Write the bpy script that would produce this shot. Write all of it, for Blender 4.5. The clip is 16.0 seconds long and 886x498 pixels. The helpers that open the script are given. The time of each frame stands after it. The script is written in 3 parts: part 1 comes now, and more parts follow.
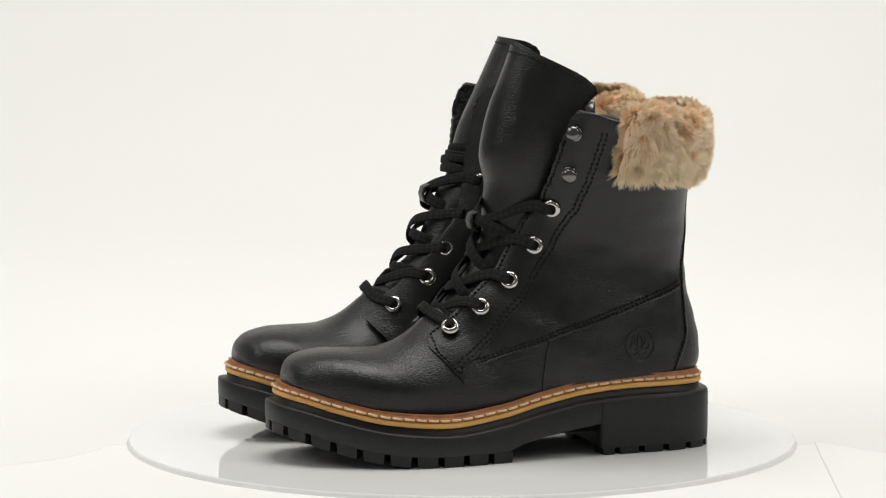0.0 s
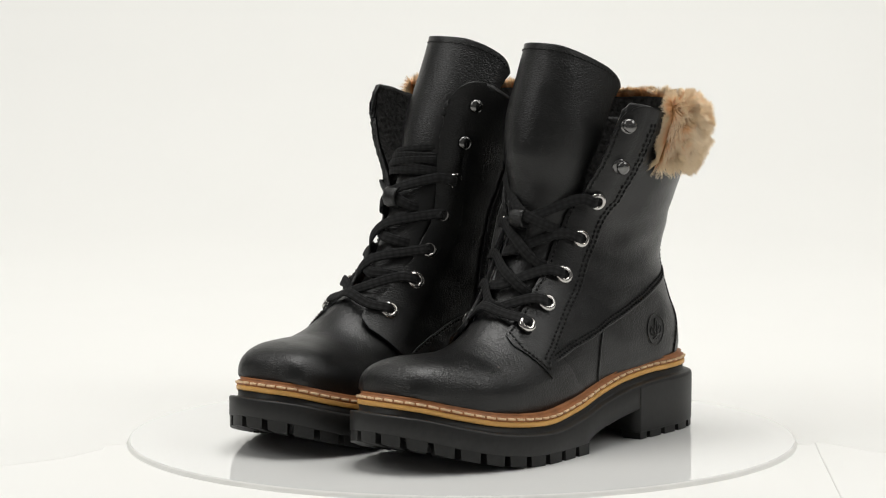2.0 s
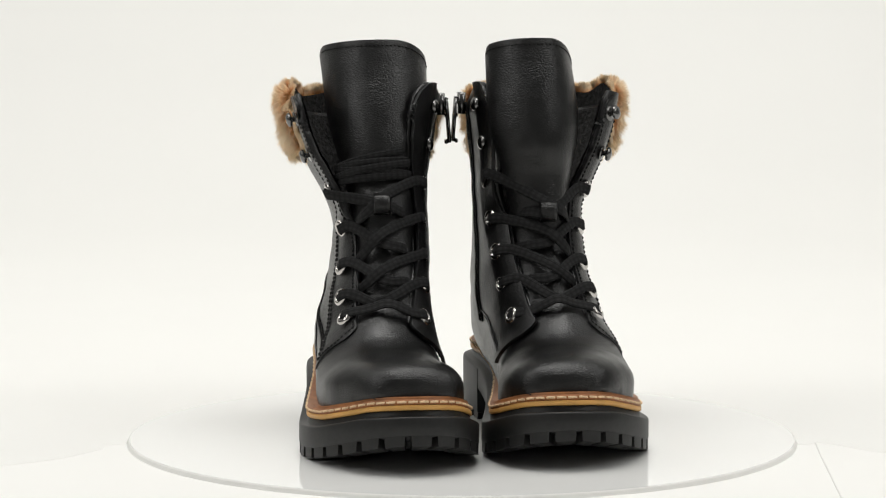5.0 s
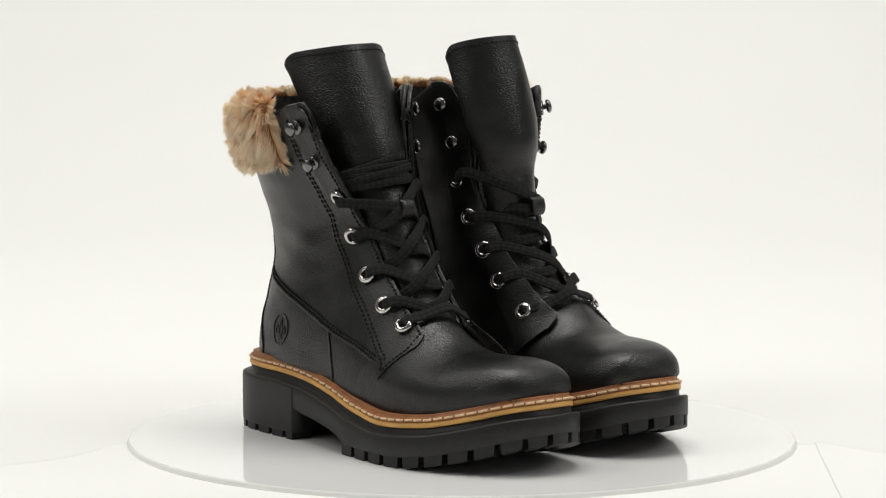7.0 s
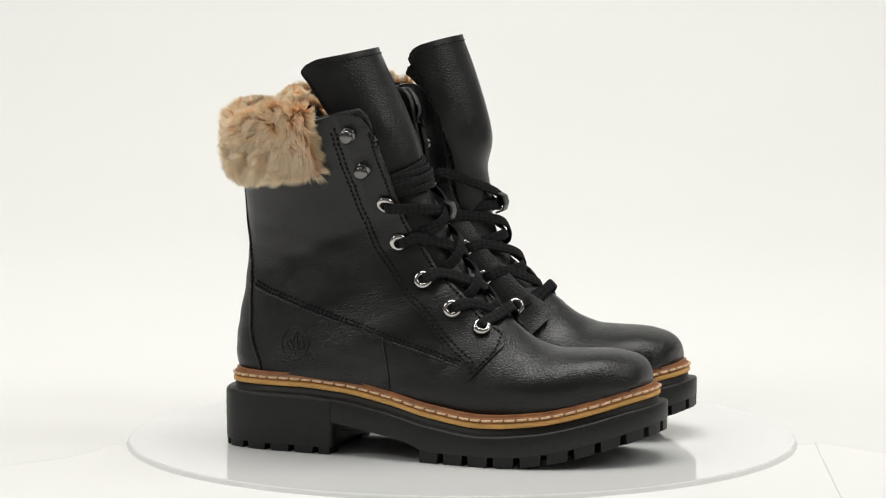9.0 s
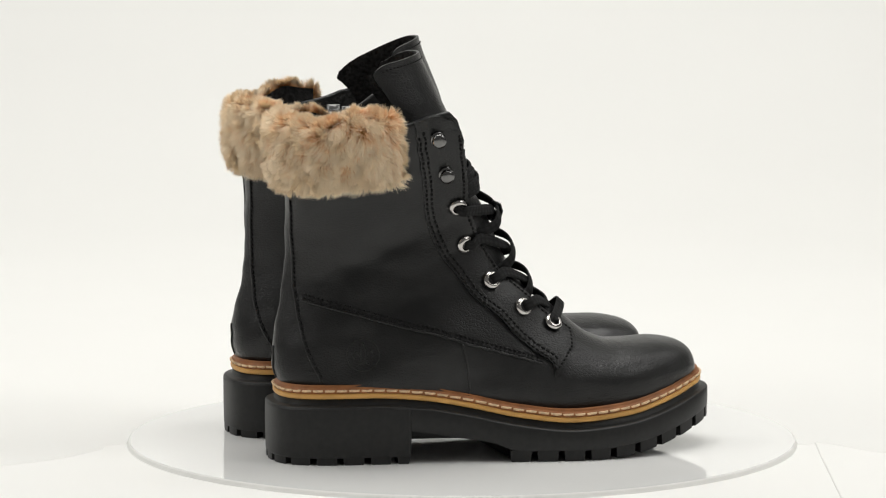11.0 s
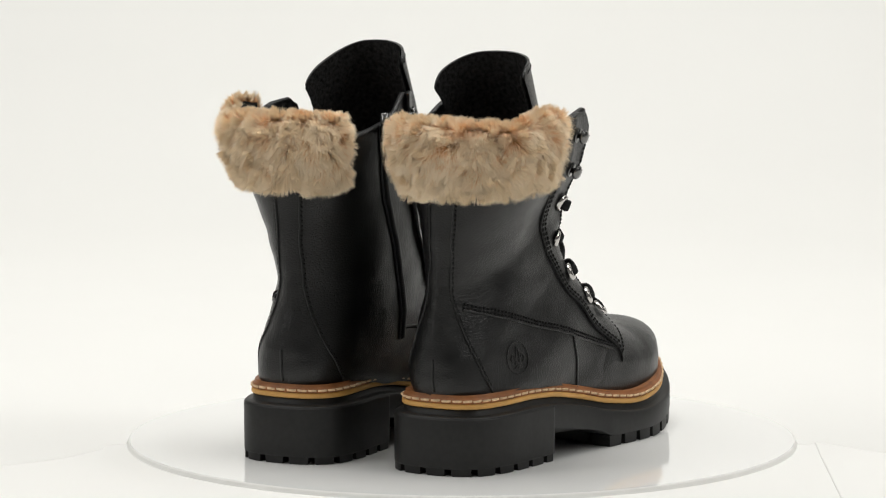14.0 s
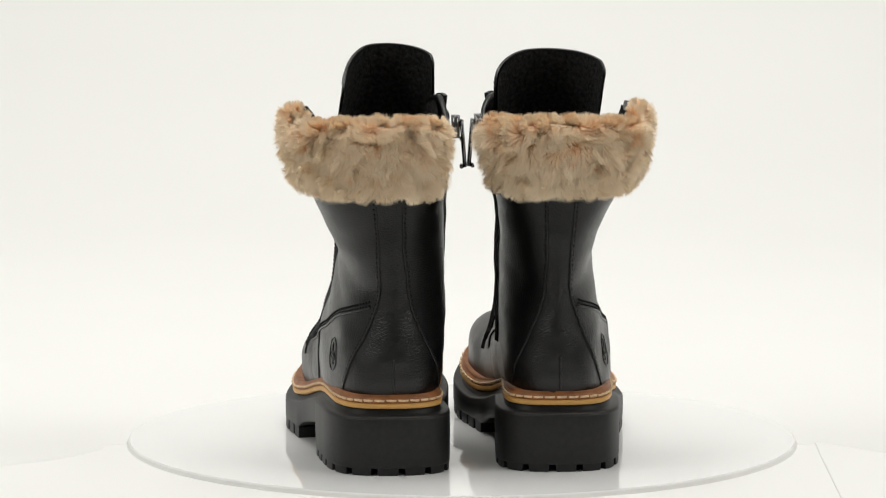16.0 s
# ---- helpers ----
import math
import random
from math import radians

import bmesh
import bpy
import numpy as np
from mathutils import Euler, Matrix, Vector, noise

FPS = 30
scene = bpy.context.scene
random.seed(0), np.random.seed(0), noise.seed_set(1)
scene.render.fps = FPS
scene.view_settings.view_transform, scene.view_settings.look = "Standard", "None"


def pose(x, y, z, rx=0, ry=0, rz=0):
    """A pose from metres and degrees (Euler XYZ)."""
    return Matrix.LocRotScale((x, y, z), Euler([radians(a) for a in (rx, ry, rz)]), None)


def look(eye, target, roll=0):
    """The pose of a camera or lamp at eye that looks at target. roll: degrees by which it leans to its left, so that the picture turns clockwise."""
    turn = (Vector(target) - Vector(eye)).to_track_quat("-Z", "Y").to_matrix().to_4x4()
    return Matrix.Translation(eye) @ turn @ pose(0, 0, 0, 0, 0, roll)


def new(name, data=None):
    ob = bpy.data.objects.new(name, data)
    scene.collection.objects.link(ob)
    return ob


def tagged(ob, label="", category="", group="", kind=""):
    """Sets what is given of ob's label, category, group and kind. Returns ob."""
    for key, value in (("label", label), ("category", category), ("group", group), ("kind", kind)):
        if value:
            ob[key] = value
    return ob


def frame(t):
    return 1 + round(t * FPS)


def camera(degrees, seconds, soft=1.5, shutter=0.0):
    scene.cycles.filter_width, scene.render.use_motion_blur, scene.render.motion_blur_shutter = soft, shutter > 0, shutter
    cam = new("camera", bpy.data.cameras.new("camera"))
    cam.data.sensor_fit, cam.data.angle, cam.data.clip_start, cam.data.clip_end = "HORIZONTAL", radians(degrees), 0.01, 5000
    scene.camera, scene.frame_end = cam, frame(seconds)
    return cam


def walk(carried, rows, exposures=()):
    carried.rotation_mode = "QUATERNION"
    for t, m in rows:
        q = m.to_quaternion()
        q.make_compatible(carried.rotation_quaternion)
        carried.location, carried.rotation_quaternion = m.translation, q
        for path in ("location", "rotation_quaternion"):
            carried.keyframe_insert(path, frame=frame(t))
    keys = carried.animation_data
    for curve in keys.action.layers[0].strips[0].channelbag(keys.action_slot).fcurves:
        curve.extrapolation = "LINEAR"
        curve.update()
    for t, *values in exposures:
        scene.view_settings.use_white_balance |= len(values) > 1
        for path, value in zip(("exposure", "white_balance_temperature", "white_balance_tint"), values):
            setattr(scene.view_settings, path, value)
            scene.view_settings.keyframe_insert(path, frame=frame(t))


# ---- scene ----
from mathutils.bvhtree import BVHTree

# camera: a long lens on a tripod, standing still
cam = camera(11.93, 16.0, 1.2)
EYE = (0.0, -2.5153, 0.425)
AIM = (-0.01131, 0.0, 0.11311)
walk(cam, [(0, look(EYE, AIM)), (16, look(EYE, AIM))])

# the turntable's steady turn
START, RATE = -72.95, 16.08

# world and studio lights
world = bpy.data.worlds.new("studio_air")
scene.world = world
world.use_nodes = True
world.node_tree.nodes["Background"].inputs[0].default_value = (1.0, 0.988, 0.95, 1)
world.node_tree.nodes["Background"].inputs[1].default_value = 0.168
scene.view_settings.exposure = 0.0


def softbox(name, eye, target, sx, sy, watts, colour=(1, 0.991, 0.96)):
    lamp = bpy.data.lights.new(name, "AREA")
    lamp.shape, lamp.size, lamp.size_y, lamp.energy, lamp.color = "RECTANGLE", sx, sy, watts, colour
    ob = new(name, lamp)
    ob.matrix_world = look(eye, target)
    return ob


softbox("softbox_lamp", (-2.0, -0.8, 2.0), (0, 0, 0.1), 0.9, 1.2, 13.5)
softbox("softbox_lamp", (2.0, -0.8, 2.0), (0, 0, 0.1), 0.9, 1.2, 13.5)
softbox("top_lamp", (0, 0.1, 2.3), (0, 0.1, 0), 1.5, 1.2, 35.5)
softbox("backdrop_lamp", (-1.6, 0.7, 2.0), (0.0, 2.2, 0.6), 1.0, 1.0, 9.0)
softbox("backdrop_lamp", (1.6, 0.7, 2.0), (0.0, 2.2, 0.6), 1.0, 1.0, 9.0)


# ---- materials ----
def material(name, rough=0.5, metal=0.0, spec=0.5):
    m = bpy.data.materials.new(name)
    m.use_nodes = True
    b = m.node_tree.nodes["Principled BSDF"]
    b.inputs["Roughness"].default_value, b.inputs["Metallic"].default_value = rough, metal
    b.inputs["Specular IOR Level"].default_value = spec
    return m, m.node_tree, b


def add(tree, kind, **values):
    n = tree.nodes.new(kind)
    for key, value in values.items():
        n.inputs[key.replace("_", " ")].default_value = value
    return n


def ramp(tree, source, stops):
    r = tree.nodes.new("ShaderNodeValToRGB")
    while len(r.color_ramp.elements) < len(stops):
        r.color_ramp.elements.new(0.5)
    for e, (at, c) in zip(r.color_ramp.elements, stops):
        e.position, e.color = at, (*c, 1) if len(c) == 3 else c
    tree.links.new(source, r.inputs[0])
    return r.outputs[0]


def bump(tree, b, source, strength, distance):
    n = tree.nodes.new("ShaderNodeBump")
    n.inputs["Strength"].default_value, n.inputs["Distance"].default_value = strength, distance
    tree.links.new(source, n.inputs["Height"])
    old = b.inputs["Normal"].links
    if old:
        tree.links.new(old[0].from_socket, n.inputs["Normal"])
    tree.links.new(n.outputs[0], b.inputs["Normal"])


def coords(tree):
    return tree.nodes.new("ShaderNodeTexCoord").outputs["Object"]


def leather_material():
    m, t, b = material("black_grained_leather", 0.4, 0, 0.45)
    c = coords(t)
    warp = add(t, "ShaderNodeTexNoise", Scale=90.0, Detail=2.0)
    t.links.new(c, warp.inputs["Vector"])
    mix = t.nodes.new("ShaderNodeVectorMath")
    mix.operation = "MULTIPLY_ADD"
    t.links.new(warp.outputs["Color"], mix.inputs[0])
    mix.inputs[1].default_value = (0.006, 0.006, 0.003)
    t.links.new(c, mix.inputs[2])
    stretch = t.nodes.new("ShaderNodeMapping")
    stretch.inputs["Scale"].default_value = (1.0, 1.0, 1.6)
    t.links.new(mix.outputs[0], stretch.inputs["Vector"])
    cell = add(t, "ShaderNodeTexVoronoi", Scale=430.0)
    cell.feature = "DISTANCE_TO_EDGE"
    t.links.new(stretch.outputs[0], cell.inputs["Vector"])
    crease = ramp(t, cell.outputs[0], [(0.0, (0, 0, 0)), (0.20, (1, 1, 1))])
    patch = add(t, "ShaderNodeTexNoise", Scale=38.0, Detail=4.0)
    t.links.new(c, patch.inputs["Vector"])
    amount = t.nodes.new("ShaderNodeMath")
    amount.operation = "MULTIPLY"
    t.links.new(crease, amount.inputs[0])
    t.links.new(ramp(t, patch.outputs[0], [(0.3, (0.40, 0.40, 0.40)), (0.68, (1, 1, 1))]), amount.inputs[1])
    t.links.new(ramp(t, patch.outputs[0], [(0.3, (0.0028, 0.0028, 0.0029)), (0.7, (0.0055, 0.0054, 0.0053))]), b.inputs["Base Color"])
    t.links.new(ramp(t, patch.outputs[0], [(0.3, (0.30,) * 3), (0.7, (0.39,) * 3)]), b.inputs["Roughness"])
    wide = add(t, "ShaderNodeTexNoise", Scale=45.0, Detail=2.0)
    t.links.new(c, wide.inputs["Vector"])
    bump(t, b, wide.outputs[0], 0.16, 0.003)
    bump(t, b, amount.outputs[0], 0.42, 0.00032)
    return m


def plain_material(name, colour, rough, metal=0.0, spec=0.5, vary=0.15, scale=60.0, relief=0.0, deep=0.0004):
    m, t, b = material(name, rough, metal, spec)
    n = add(t, "ShaderNodeTexNoise", Scale=scale, Detail=5.0)
    t.links.new(coords(t), n.inputs["Vector"])
    low, high = [tuple(k * v for v in colour) for k in (1 - vary, 1 + vary)]
    t.links.new(ramp(t, n.outputs[0], [(0.3, low), (0.7, high)]), b.inputs["Base Color"])
    if relief:
        bump(t, b, n.outputs[0], relief, deep)
    return m


def lace_material():
    m, t, b = material("black_woven_cotton", 0.85, 0, 0.25)
    uv = t.nodes.new("ShaderNodeTexCoord").outputs["UV"]
    mp = t.nodes.new("ShaderNodeMapping")
    mp.inputs["Scale"].default_value = (260.0, 2.2, 1.0)
    mp.inputs["Rotation"].default_value = (0, 0, 0.0)
    t.links.new(uv, mp.inputs["Vector"])
    check = add(t, "ShaderNodeTexVoronoi", Scale=1.0, Randomness=0.15)
    t.links.new(mp.outputs[0], check.inputs["Vector"])
    t.links.new(ramp(t, check.outputs["Distance"], [(0.1, (0.016, 0.016, 0.0165)), (0.6, (0.006, 0.006, 0.006))]), b.inputs["Base Color"])
    inv = t.nodes.new("ShaderNodeMath")
    inv.operation = "SUBTRACT"
    inv.inputs[0].default_value = 1.0
    t.links.new(check.outputs["Distance"], inv.inputs[1])
    bump(t, b, inv.outputs[0], 0.8, 0.0006)
    return m


def fur_material():
    m, t, b = material("brown_tipped_fur", 0.6, 0, 0.3)
    uv = t.nodes.new("ShaderNodeTexCoord").outputs["UV"]
    sep = t.nodes.new("ShaderNodeSeparateXYZ")
    t.links.new(uv, sep.inputs[0])
    geo = t.nodes.new("ShaderNodeNewGeometry")
    clump = add(t, "ShaderNodeTexNoise", Scale=75.0, Detail=3.0)
    t.links.new(coords(t), clump.inputs["Vector"])
    s = t.nodes.new("ShaderNodeMath")
    s.operation = "MULTIPLY_ADD"
    t.links.new(clump.outputs[0], s.inputs[0])
    s.inputs[1].default_value = 1.2
    t.links.new(sep.outputs[1], s.inputs[2])
    s2 = t.nodes.new("ShaderNodeMath")
    s2.operation = "MULTIPLY_ADD"
    t.links.new(geo.outputs["Random Per Island"], s2.inputs[0])
    s2.inputs[1].default_value = 0.165
    t.links.new(s.outputs[0], s2.inputs[2])
    fold = t.nodes.new("ShaderNodeMath")
    fold.operation = "MULTIPLY_ADD"
    t.links.new(sep.outputs[0], fold.inputs[0])
    fold.inputs[1].default_value = -0.30
    t.links.new(s2.outputs[0], fold.inputs[2])
    half = t.nodes.new("ShaderNodeMath")
    half.operation = "MULTIPLY_ADD"
    half.inputs[1].default_value = 0.42
    half.inputs[2].default_value = 0.168
    t.links.new(fold.outputs[0], half.inputs[0])
    t.links.new(ramp(t, half.outputs[0], [(0.17, (0.25, 0.09, 0.027)), (0.32, (0.64, 0.315, 0.115)), (0.48, (0.97, 0.63, 0.35)), (0.66, (0.99, 0.84, 0.63))]), b.inputs["Base Color"])
    return m


LEATHER = leather_material()
RUBBER = plain_material("black_rubber", (0.0125, 0.0123, 0.012), 0.48, 0, 0.35, 0.2, 300.0, 0.12)
TAN = plain_material("brown_welt_leather", (0.30, 0.115, 0.038), 0.5, 0, 0.4, 0.25, 140.0, 0.25)
YELLOW = plain_material("yellow_midsole_rubber", (0.66, 0.36, 0.105), 0.5, 0, 0.4, 0.1, 90.0, 0.1)
THREAD = plain_material("cream_thread", (0.72, 0.52, 0.32), 0.7, 0, 0.3, 0.2, 400.0)
BLACK_THREAD = plain_material("black_thread", (0.007, 0.007, 0.007), 0.65, 0, 0.25, 0.2, 400.0)
GUNMETAL = plain_material("polished_gunmetal", (0.52, 0.50, 0.48), 0.10, 1.0, 0.5, 0.1, 200.0)
DARK_METAL = plain_material("dark_nickel", (0.17, 0.168, 0.165), 0.20, 1.0, 0.5, 0.1, 200.0)
# near-black colour that stands for the shade inside the eyelets
HOLE_SHADE = plain_material("eyelet_hole_shade", (0.004, 0.004, 0.004), 0.9)
LINING = plain_material("black_plush_lining", (0.030, 0.0295, 0.029), 0.95, 0, 0.1, 0.5, 420.0, 1.0, 0.002)
LACE = lace_material()
FUR = fur_material()
FUR_SKIN = plain_material("fur_backing", (0.42, 0.23, 0.10), 0.9, 0, 0.1, 0.3, 200.0, 0.6, 0.001)
PAPER = plain_material("white_backdrop_paper", (0.86, 0.855, 0.83), 0.75, 0, 0.2, 0.01, 3.0)
ACRYL = plain_material("white_gloss_acrylic", (0.88, 0.88, 0.865), 0.035, 0, 0.4, 0.01, 5.0)


# ---- mesh helpers ----
def part(name, bm, mat, parent=None, label="", smooth=True):
    me = bpy.data.meshes.new(name)
    bmesh.ops.recalc_face_normals(bm, faces=bm.faces)
    bm.to_mesh(me)
    bm.free()
    me.materials.append(mat)
    if smooth:
        me.polygons.foreach_set("use_smooth", [True] * len(me.polygons))
    ob = new(name, me)
    if parent:
        ob.parent = parent
    if label:
        ob["label"] = label
    return ob


def raw(name, verts, faces, mat, parent=None, label="", smooth=True, uvs=None):
    me = bpy.data.meshes.new(name)
    me.from_pydata([tuple(v) for v in verts], [], faces)
    me.materials.append(mat)
    if smooth:
        me.polygons.foreach_set("use_smooth", [True] * len(me.polygons))
    if uvs is not None:
        layer = me.uv_layers.new(name="UVMap")
        index = np.empty(len(me.loops), dtype=np.int32)
        me.loops.foreach_get("vertex_index", index)
        layer.data.foreach_set("uv", np.asarray(uvs, dtype=np.float32)[index].ravel())
    me.update()
    ob = new(name, me)
    if parent:
        ob.parent = parent
    if label:
        ob["label"] = label
    return ob


def spline(xs, ys, x):
    """Smooth monotone curve through the given stations."""
    xs, ys = np.asarray(xs, float), np.asarray(ys, float)
    h = np.diff(xs)
    d = np.diff(ys) / h
    m = np.empty(len(xs))
    m[0], m[-1] = d[0], d[-1]
    for i in range(1, len(xs) - 1):
        m[i] = 0 if d[i - 1] * d[i] <= 0 else (h[i - 1] + h[i]) / (h[i] / d[i - 1] + h[i - 1] / d[i])
    x = np.clip(x, xs[0], xs[-1])
    i = np.clip(np.searchsorted(xs, x, side="right") - 1, 0, len(xs) - 2)
    u = (x - xs[i]) / h[i]
    return (ys[i] * (1 + 2 * u) * (1 - u) ** 2 + h[i] * m[i] * u * (1 - u) ** 2
            + ys[i + 1] * u * u * (3 - 2 * u) + h[i] * m[i + 1] * u * u * (u - 1))


# ---- the boot: x points to its outer side, toe to -y, heel to +y ----
# stations of the upper: top line, bottom line, half widths, middle, roundness of the lower and upper half
ST = [
    # k   Ty      Tz      By      Bz     out    inn    mid    nb   nt
    (0.0, -0.1245, 0.0505, -0.1240, 0.0360, 0.0085, 0.0085, 0.000, 2.5, 2.2),
    (0.4, -0.1230, 0.0548, -0.1225, 0.0330, 0.0160, 0.0165, 0.000, 3.0, 2.3),
    (1.0, -0.1190, 0.0592, -0.1188, 0.0300, 0.0225, 0.0243, 0.000, 3.2, 2.4),
    (2.0, -0.1108, 0.0625, -0.1108, 0.0260, 0.0285, 0.0308, 0.001, 3.2, 2.4),
    (3.0, -0.0980, 0.0642, -0.0970, 0.0220, 0.0338, 0.0360, 0.003, 3.2, 2.3),
    (4.0, -0.0855, 0.0640, -0.0800, 0.0180, 0.0380, 0.0394, 0.0055, 3.2, 2.2),
    (5.0, -0.0730, 0.0643, -0.0560, 0.0170, 0.0397, 0.0404, 0.007, 3.4, 2.0),
    (6.0, -0.0600, 0.0680, -0.0280, 0.0180, 0.0390, 0.0375, 0.008, 3.6, 1.85),
    (7.0, -0.0480, 0.0760, 0.0050, 0.0220, 0.0368, 0.0352, 0.008, 3.6, 1.78),
    (8.0, -0.0375, 0.0870, 0.0450, 0.0270, 0.0345, 0.0325, 0.006, 3.5, 1.85),
    (9.0, -0.0280, 0.1000, 0.0880, 0.0320, 0.0355, 0.0322, 0.004, 3.6, 2.1),
    (10.0, -0.0200, 0.1120, 0.1190, 0.0380, 0.0335, 0.0322, 0.002, 3.2, 2.4),
    (11.0, -0.0135, 0.1240, 0.1285, 0.0560, 0.0315, 0.0325, 0.001, 2.6, 2.8),
    (12.0, -0.0065, 0.1360, 0.1280, 0.0740, 0.0292, 0.0328, 0.001, 2.0, 3.0),
    (13.0, -0.0005, 0.1480, 0.1245, 0.0980, 0.0278, 0.0328, 0.001, 1.65, 3.2),
    (14.0, 0.008, 0.1620, 0.1225, 0.1220, 0.0325, 0.0338, 0.002, 1.75, 3.3),
    (15.0, 0.0145, 0.1780, 0.1228, 0.1460, 0.0395, 0.0352, 0.003, 1.95, 3.7),
    (16.0, 0.0205, 0.1950, 0.1235, 0.1700, 0.0445, 0.0375, 0.004, 2.2, 4.0),
    (16.6, 0.023, 0.2050, 0.1240, 0.1840, 0.0470, 0.0385, 0.004, 2.3, 4.0),
]
SK = [r[0] for r in ST]
CACHE = {}
FLAP = [0.0, 0.0, 1.4]  # how far the outer and inner flap open at the top, and the power of their opening with height


# each boot's own slump: changes of back line, outer and inner half width, inner roundness of the back
SLUMP = {}
SLUMP_L = {"by": [(11.5, 0.0), (13, -0.0030), (16.6, -0.0038)], "out": [(12, 0.0), (13, 0.0015), (14, 0.0035), (15, 0.0045), (16.6, 0.0045)], "inn": [(10, 0.0), (16.6, -0.0010)], "heel": 0.0}
SLUMP_R = {"by": [(11.5, 0.0), (13, -0.0010), (16.6, -0.0015)], "out": [(9.5, 0.0), (11, -0.0030), (13, -0.0042), (14, -0.0036), (15, -0.0014), (16.6, -0.0006)], "inn": [(8, 0.0), (10, -0.0040), (13, -0.0055), (15, -0.0005), (16.6, 0.0028)], "heel": -0.1}


def slump(key, k):
    pts = SLUMP.get(key, [(0, 0.0)])
    return float(np.interp(k, [p[0] for p in pts], [p[1] for p in pts]))


def station(k):
    k = round(k, 5)
    if k not in CACHE:
        row = [float(spline(SK, [r[j] for r in ST], k)) for j in range(1, 10)]
        row[2] += slump("by", k)
        row[4] += slump("out", k)
        row[5] += slump("inn", k)
        CACHE[k] = row
    return CACHE[k]


def outer_round(k, nt):
    """The outer front narrows towards the eyelets over the instep."""
    return nt + float(np.interp(k, [7, 8, 9, 10, 11, 12, 13, 14], [0, -0.15, -0.32, -0.48, -0.62, -0.55, -0.3, 0]))


def inner_round(k, nt):
    """The front half of the inner side is rounder than the outer one above the instep."""
    return nt - min(1.0, max(0.0, (k - 9.0) / 2.5)) * (nt - 1) * 0.36


def surf(k, phi, off=0.0):
    """A point of the upper: station k, angle phi from the top line, outer side at +90 degrees."""
    ty, tz, by, bz, out, inn, mid, nb, nt = station(k)
    cy, cz, ay, az = (ty + by) / 2, (tz + bz) / 2, (ty - by) / 2, (tz - bz) / 2
    c, s = math.cos(phi), math.sin(phi)
    if c <= 0:
        e = nb if s > 0 else nb + SLUMP.get("heel", 0.0) * min(1.0, max(0.0, (k - 10.5) / 1.5))
    else:
        e = outer_round(k, nt) if s > 0 else inner_round(k, nt)
    a = math.copysign(abs(c) ** (2 / e), c)
    side = out if s > 0 else inn
    w = math.copysign(abs(s) ** (2 / e), s) * side
    p = Vector((mid + w, cy + ay * a, cz + az * a))
    if off:
        half = math.hypot(ay, az)
        g = Vector((math.copysign(abs(w / side) ** (e - 1) / side, w), 0, 0)) + Vector((0, ay, az)) * (math.copysign(abs(a) ** (e - 1), a) / half ** 2)
        if g.length > 0:
            p += g.normalized() * off
    return p


def slot(k):
    """Half of the gap between the two lace flaps."""
    return float(spline([6.4, 7.4, 9, 11, 12.5, 14, 15, 16.6], [0.0130, 0.0150, 0.0158, 0.0165, 0.0180, 0.0225, 0.0255, 0.0285], k))


def slot_phi(k, side, more=0.0):
    st = station(k)
    return math.asin(min(0.98, (slot(k) + more) / (st[4] if side > 0 else st[5])) ** ((outer_round(k, st[8]) if side > 0 else inner_round(k, st[8])) / 2))


# line of the eyelets and hooks, where each flap bends: height and depth
BEND = {1: ([0.100, 0.1246, 0.146, 0.1685, 0.1908, 0.215], [0.007, 0.0233, 0.0350, 0.0395, 0.0463, 0.0535]),
        -1: ([0.1095, 0.1292, 0.1508, 0.1738, 0.196, 0.215], [0.0063, 0.0187, 0.0255, 0.0285, 0.0360, 0.0420])}
REACH = {1: 0.0, -1: 0.0}  # how much further the outer and inner flap reach
AIMS = {1: 0.7, -1: 0.5}  # inward turn of the outer and inner flap's front edge, radians
FOLDS = {}


def folded(k, sg):
    """The flap of one side at station k: bend angle, arc shares by angle, and the way it runs on from the bend."""
    key = (round(k, 3), sg)
    if key in FOLDS:
        return FOLDS[key]
    k = key[0]
    edge = slot_phi(k, sg)
    angles = list(np.linspace(edge, 1.5, 60))
    pts = [surf(k, sg * a) for a in angles]
    zs, ys = BEND[sg]
    at = next((i for i, p in enumerate(pts) if p.y >= np.interp(p.z, zs, ys)), 59)
    at = max(at, 3)
    arc = [0.0]
    for i in range(at, 0, -1):
        arc.append(arc[-1] + (pts[i - 1] - pts[i]).length)
    share = [v / arc[-1] for v in arc]
    angs = [angles[i] for i in range(at, -1, -1)]
    t = pts[at - 1] - pts[at]
    a0 = math.atan2(-t.x * sg, -t.y)
    wide = float(np.interp(k, [12.4, 14.0, 15.0, 16.6], [0.0155, 0.0185, 0.0195, 0.0218] if sg > 0 else [0.0125, 0.0128, 0.0130, 0.0150])) + REACH[sg] * min(1.0, max(0.0, (k - 11.5) / 3.5))
    run, p = [], pts[at].copy()
    for i in range(25):
        q = i / 24 * wide
        turn = a0 + (AIMS[sg] - a0) * min(1.0, q / 0.008)
        run.append((p.copy(), turn))
        p += Vector((-sg * math.sin(turn), -math.cos(turn), 0.22)) * (wide / 24)
    FOLDS[key] = (angles[at], angs, share, run)
    return FOLDS[key]


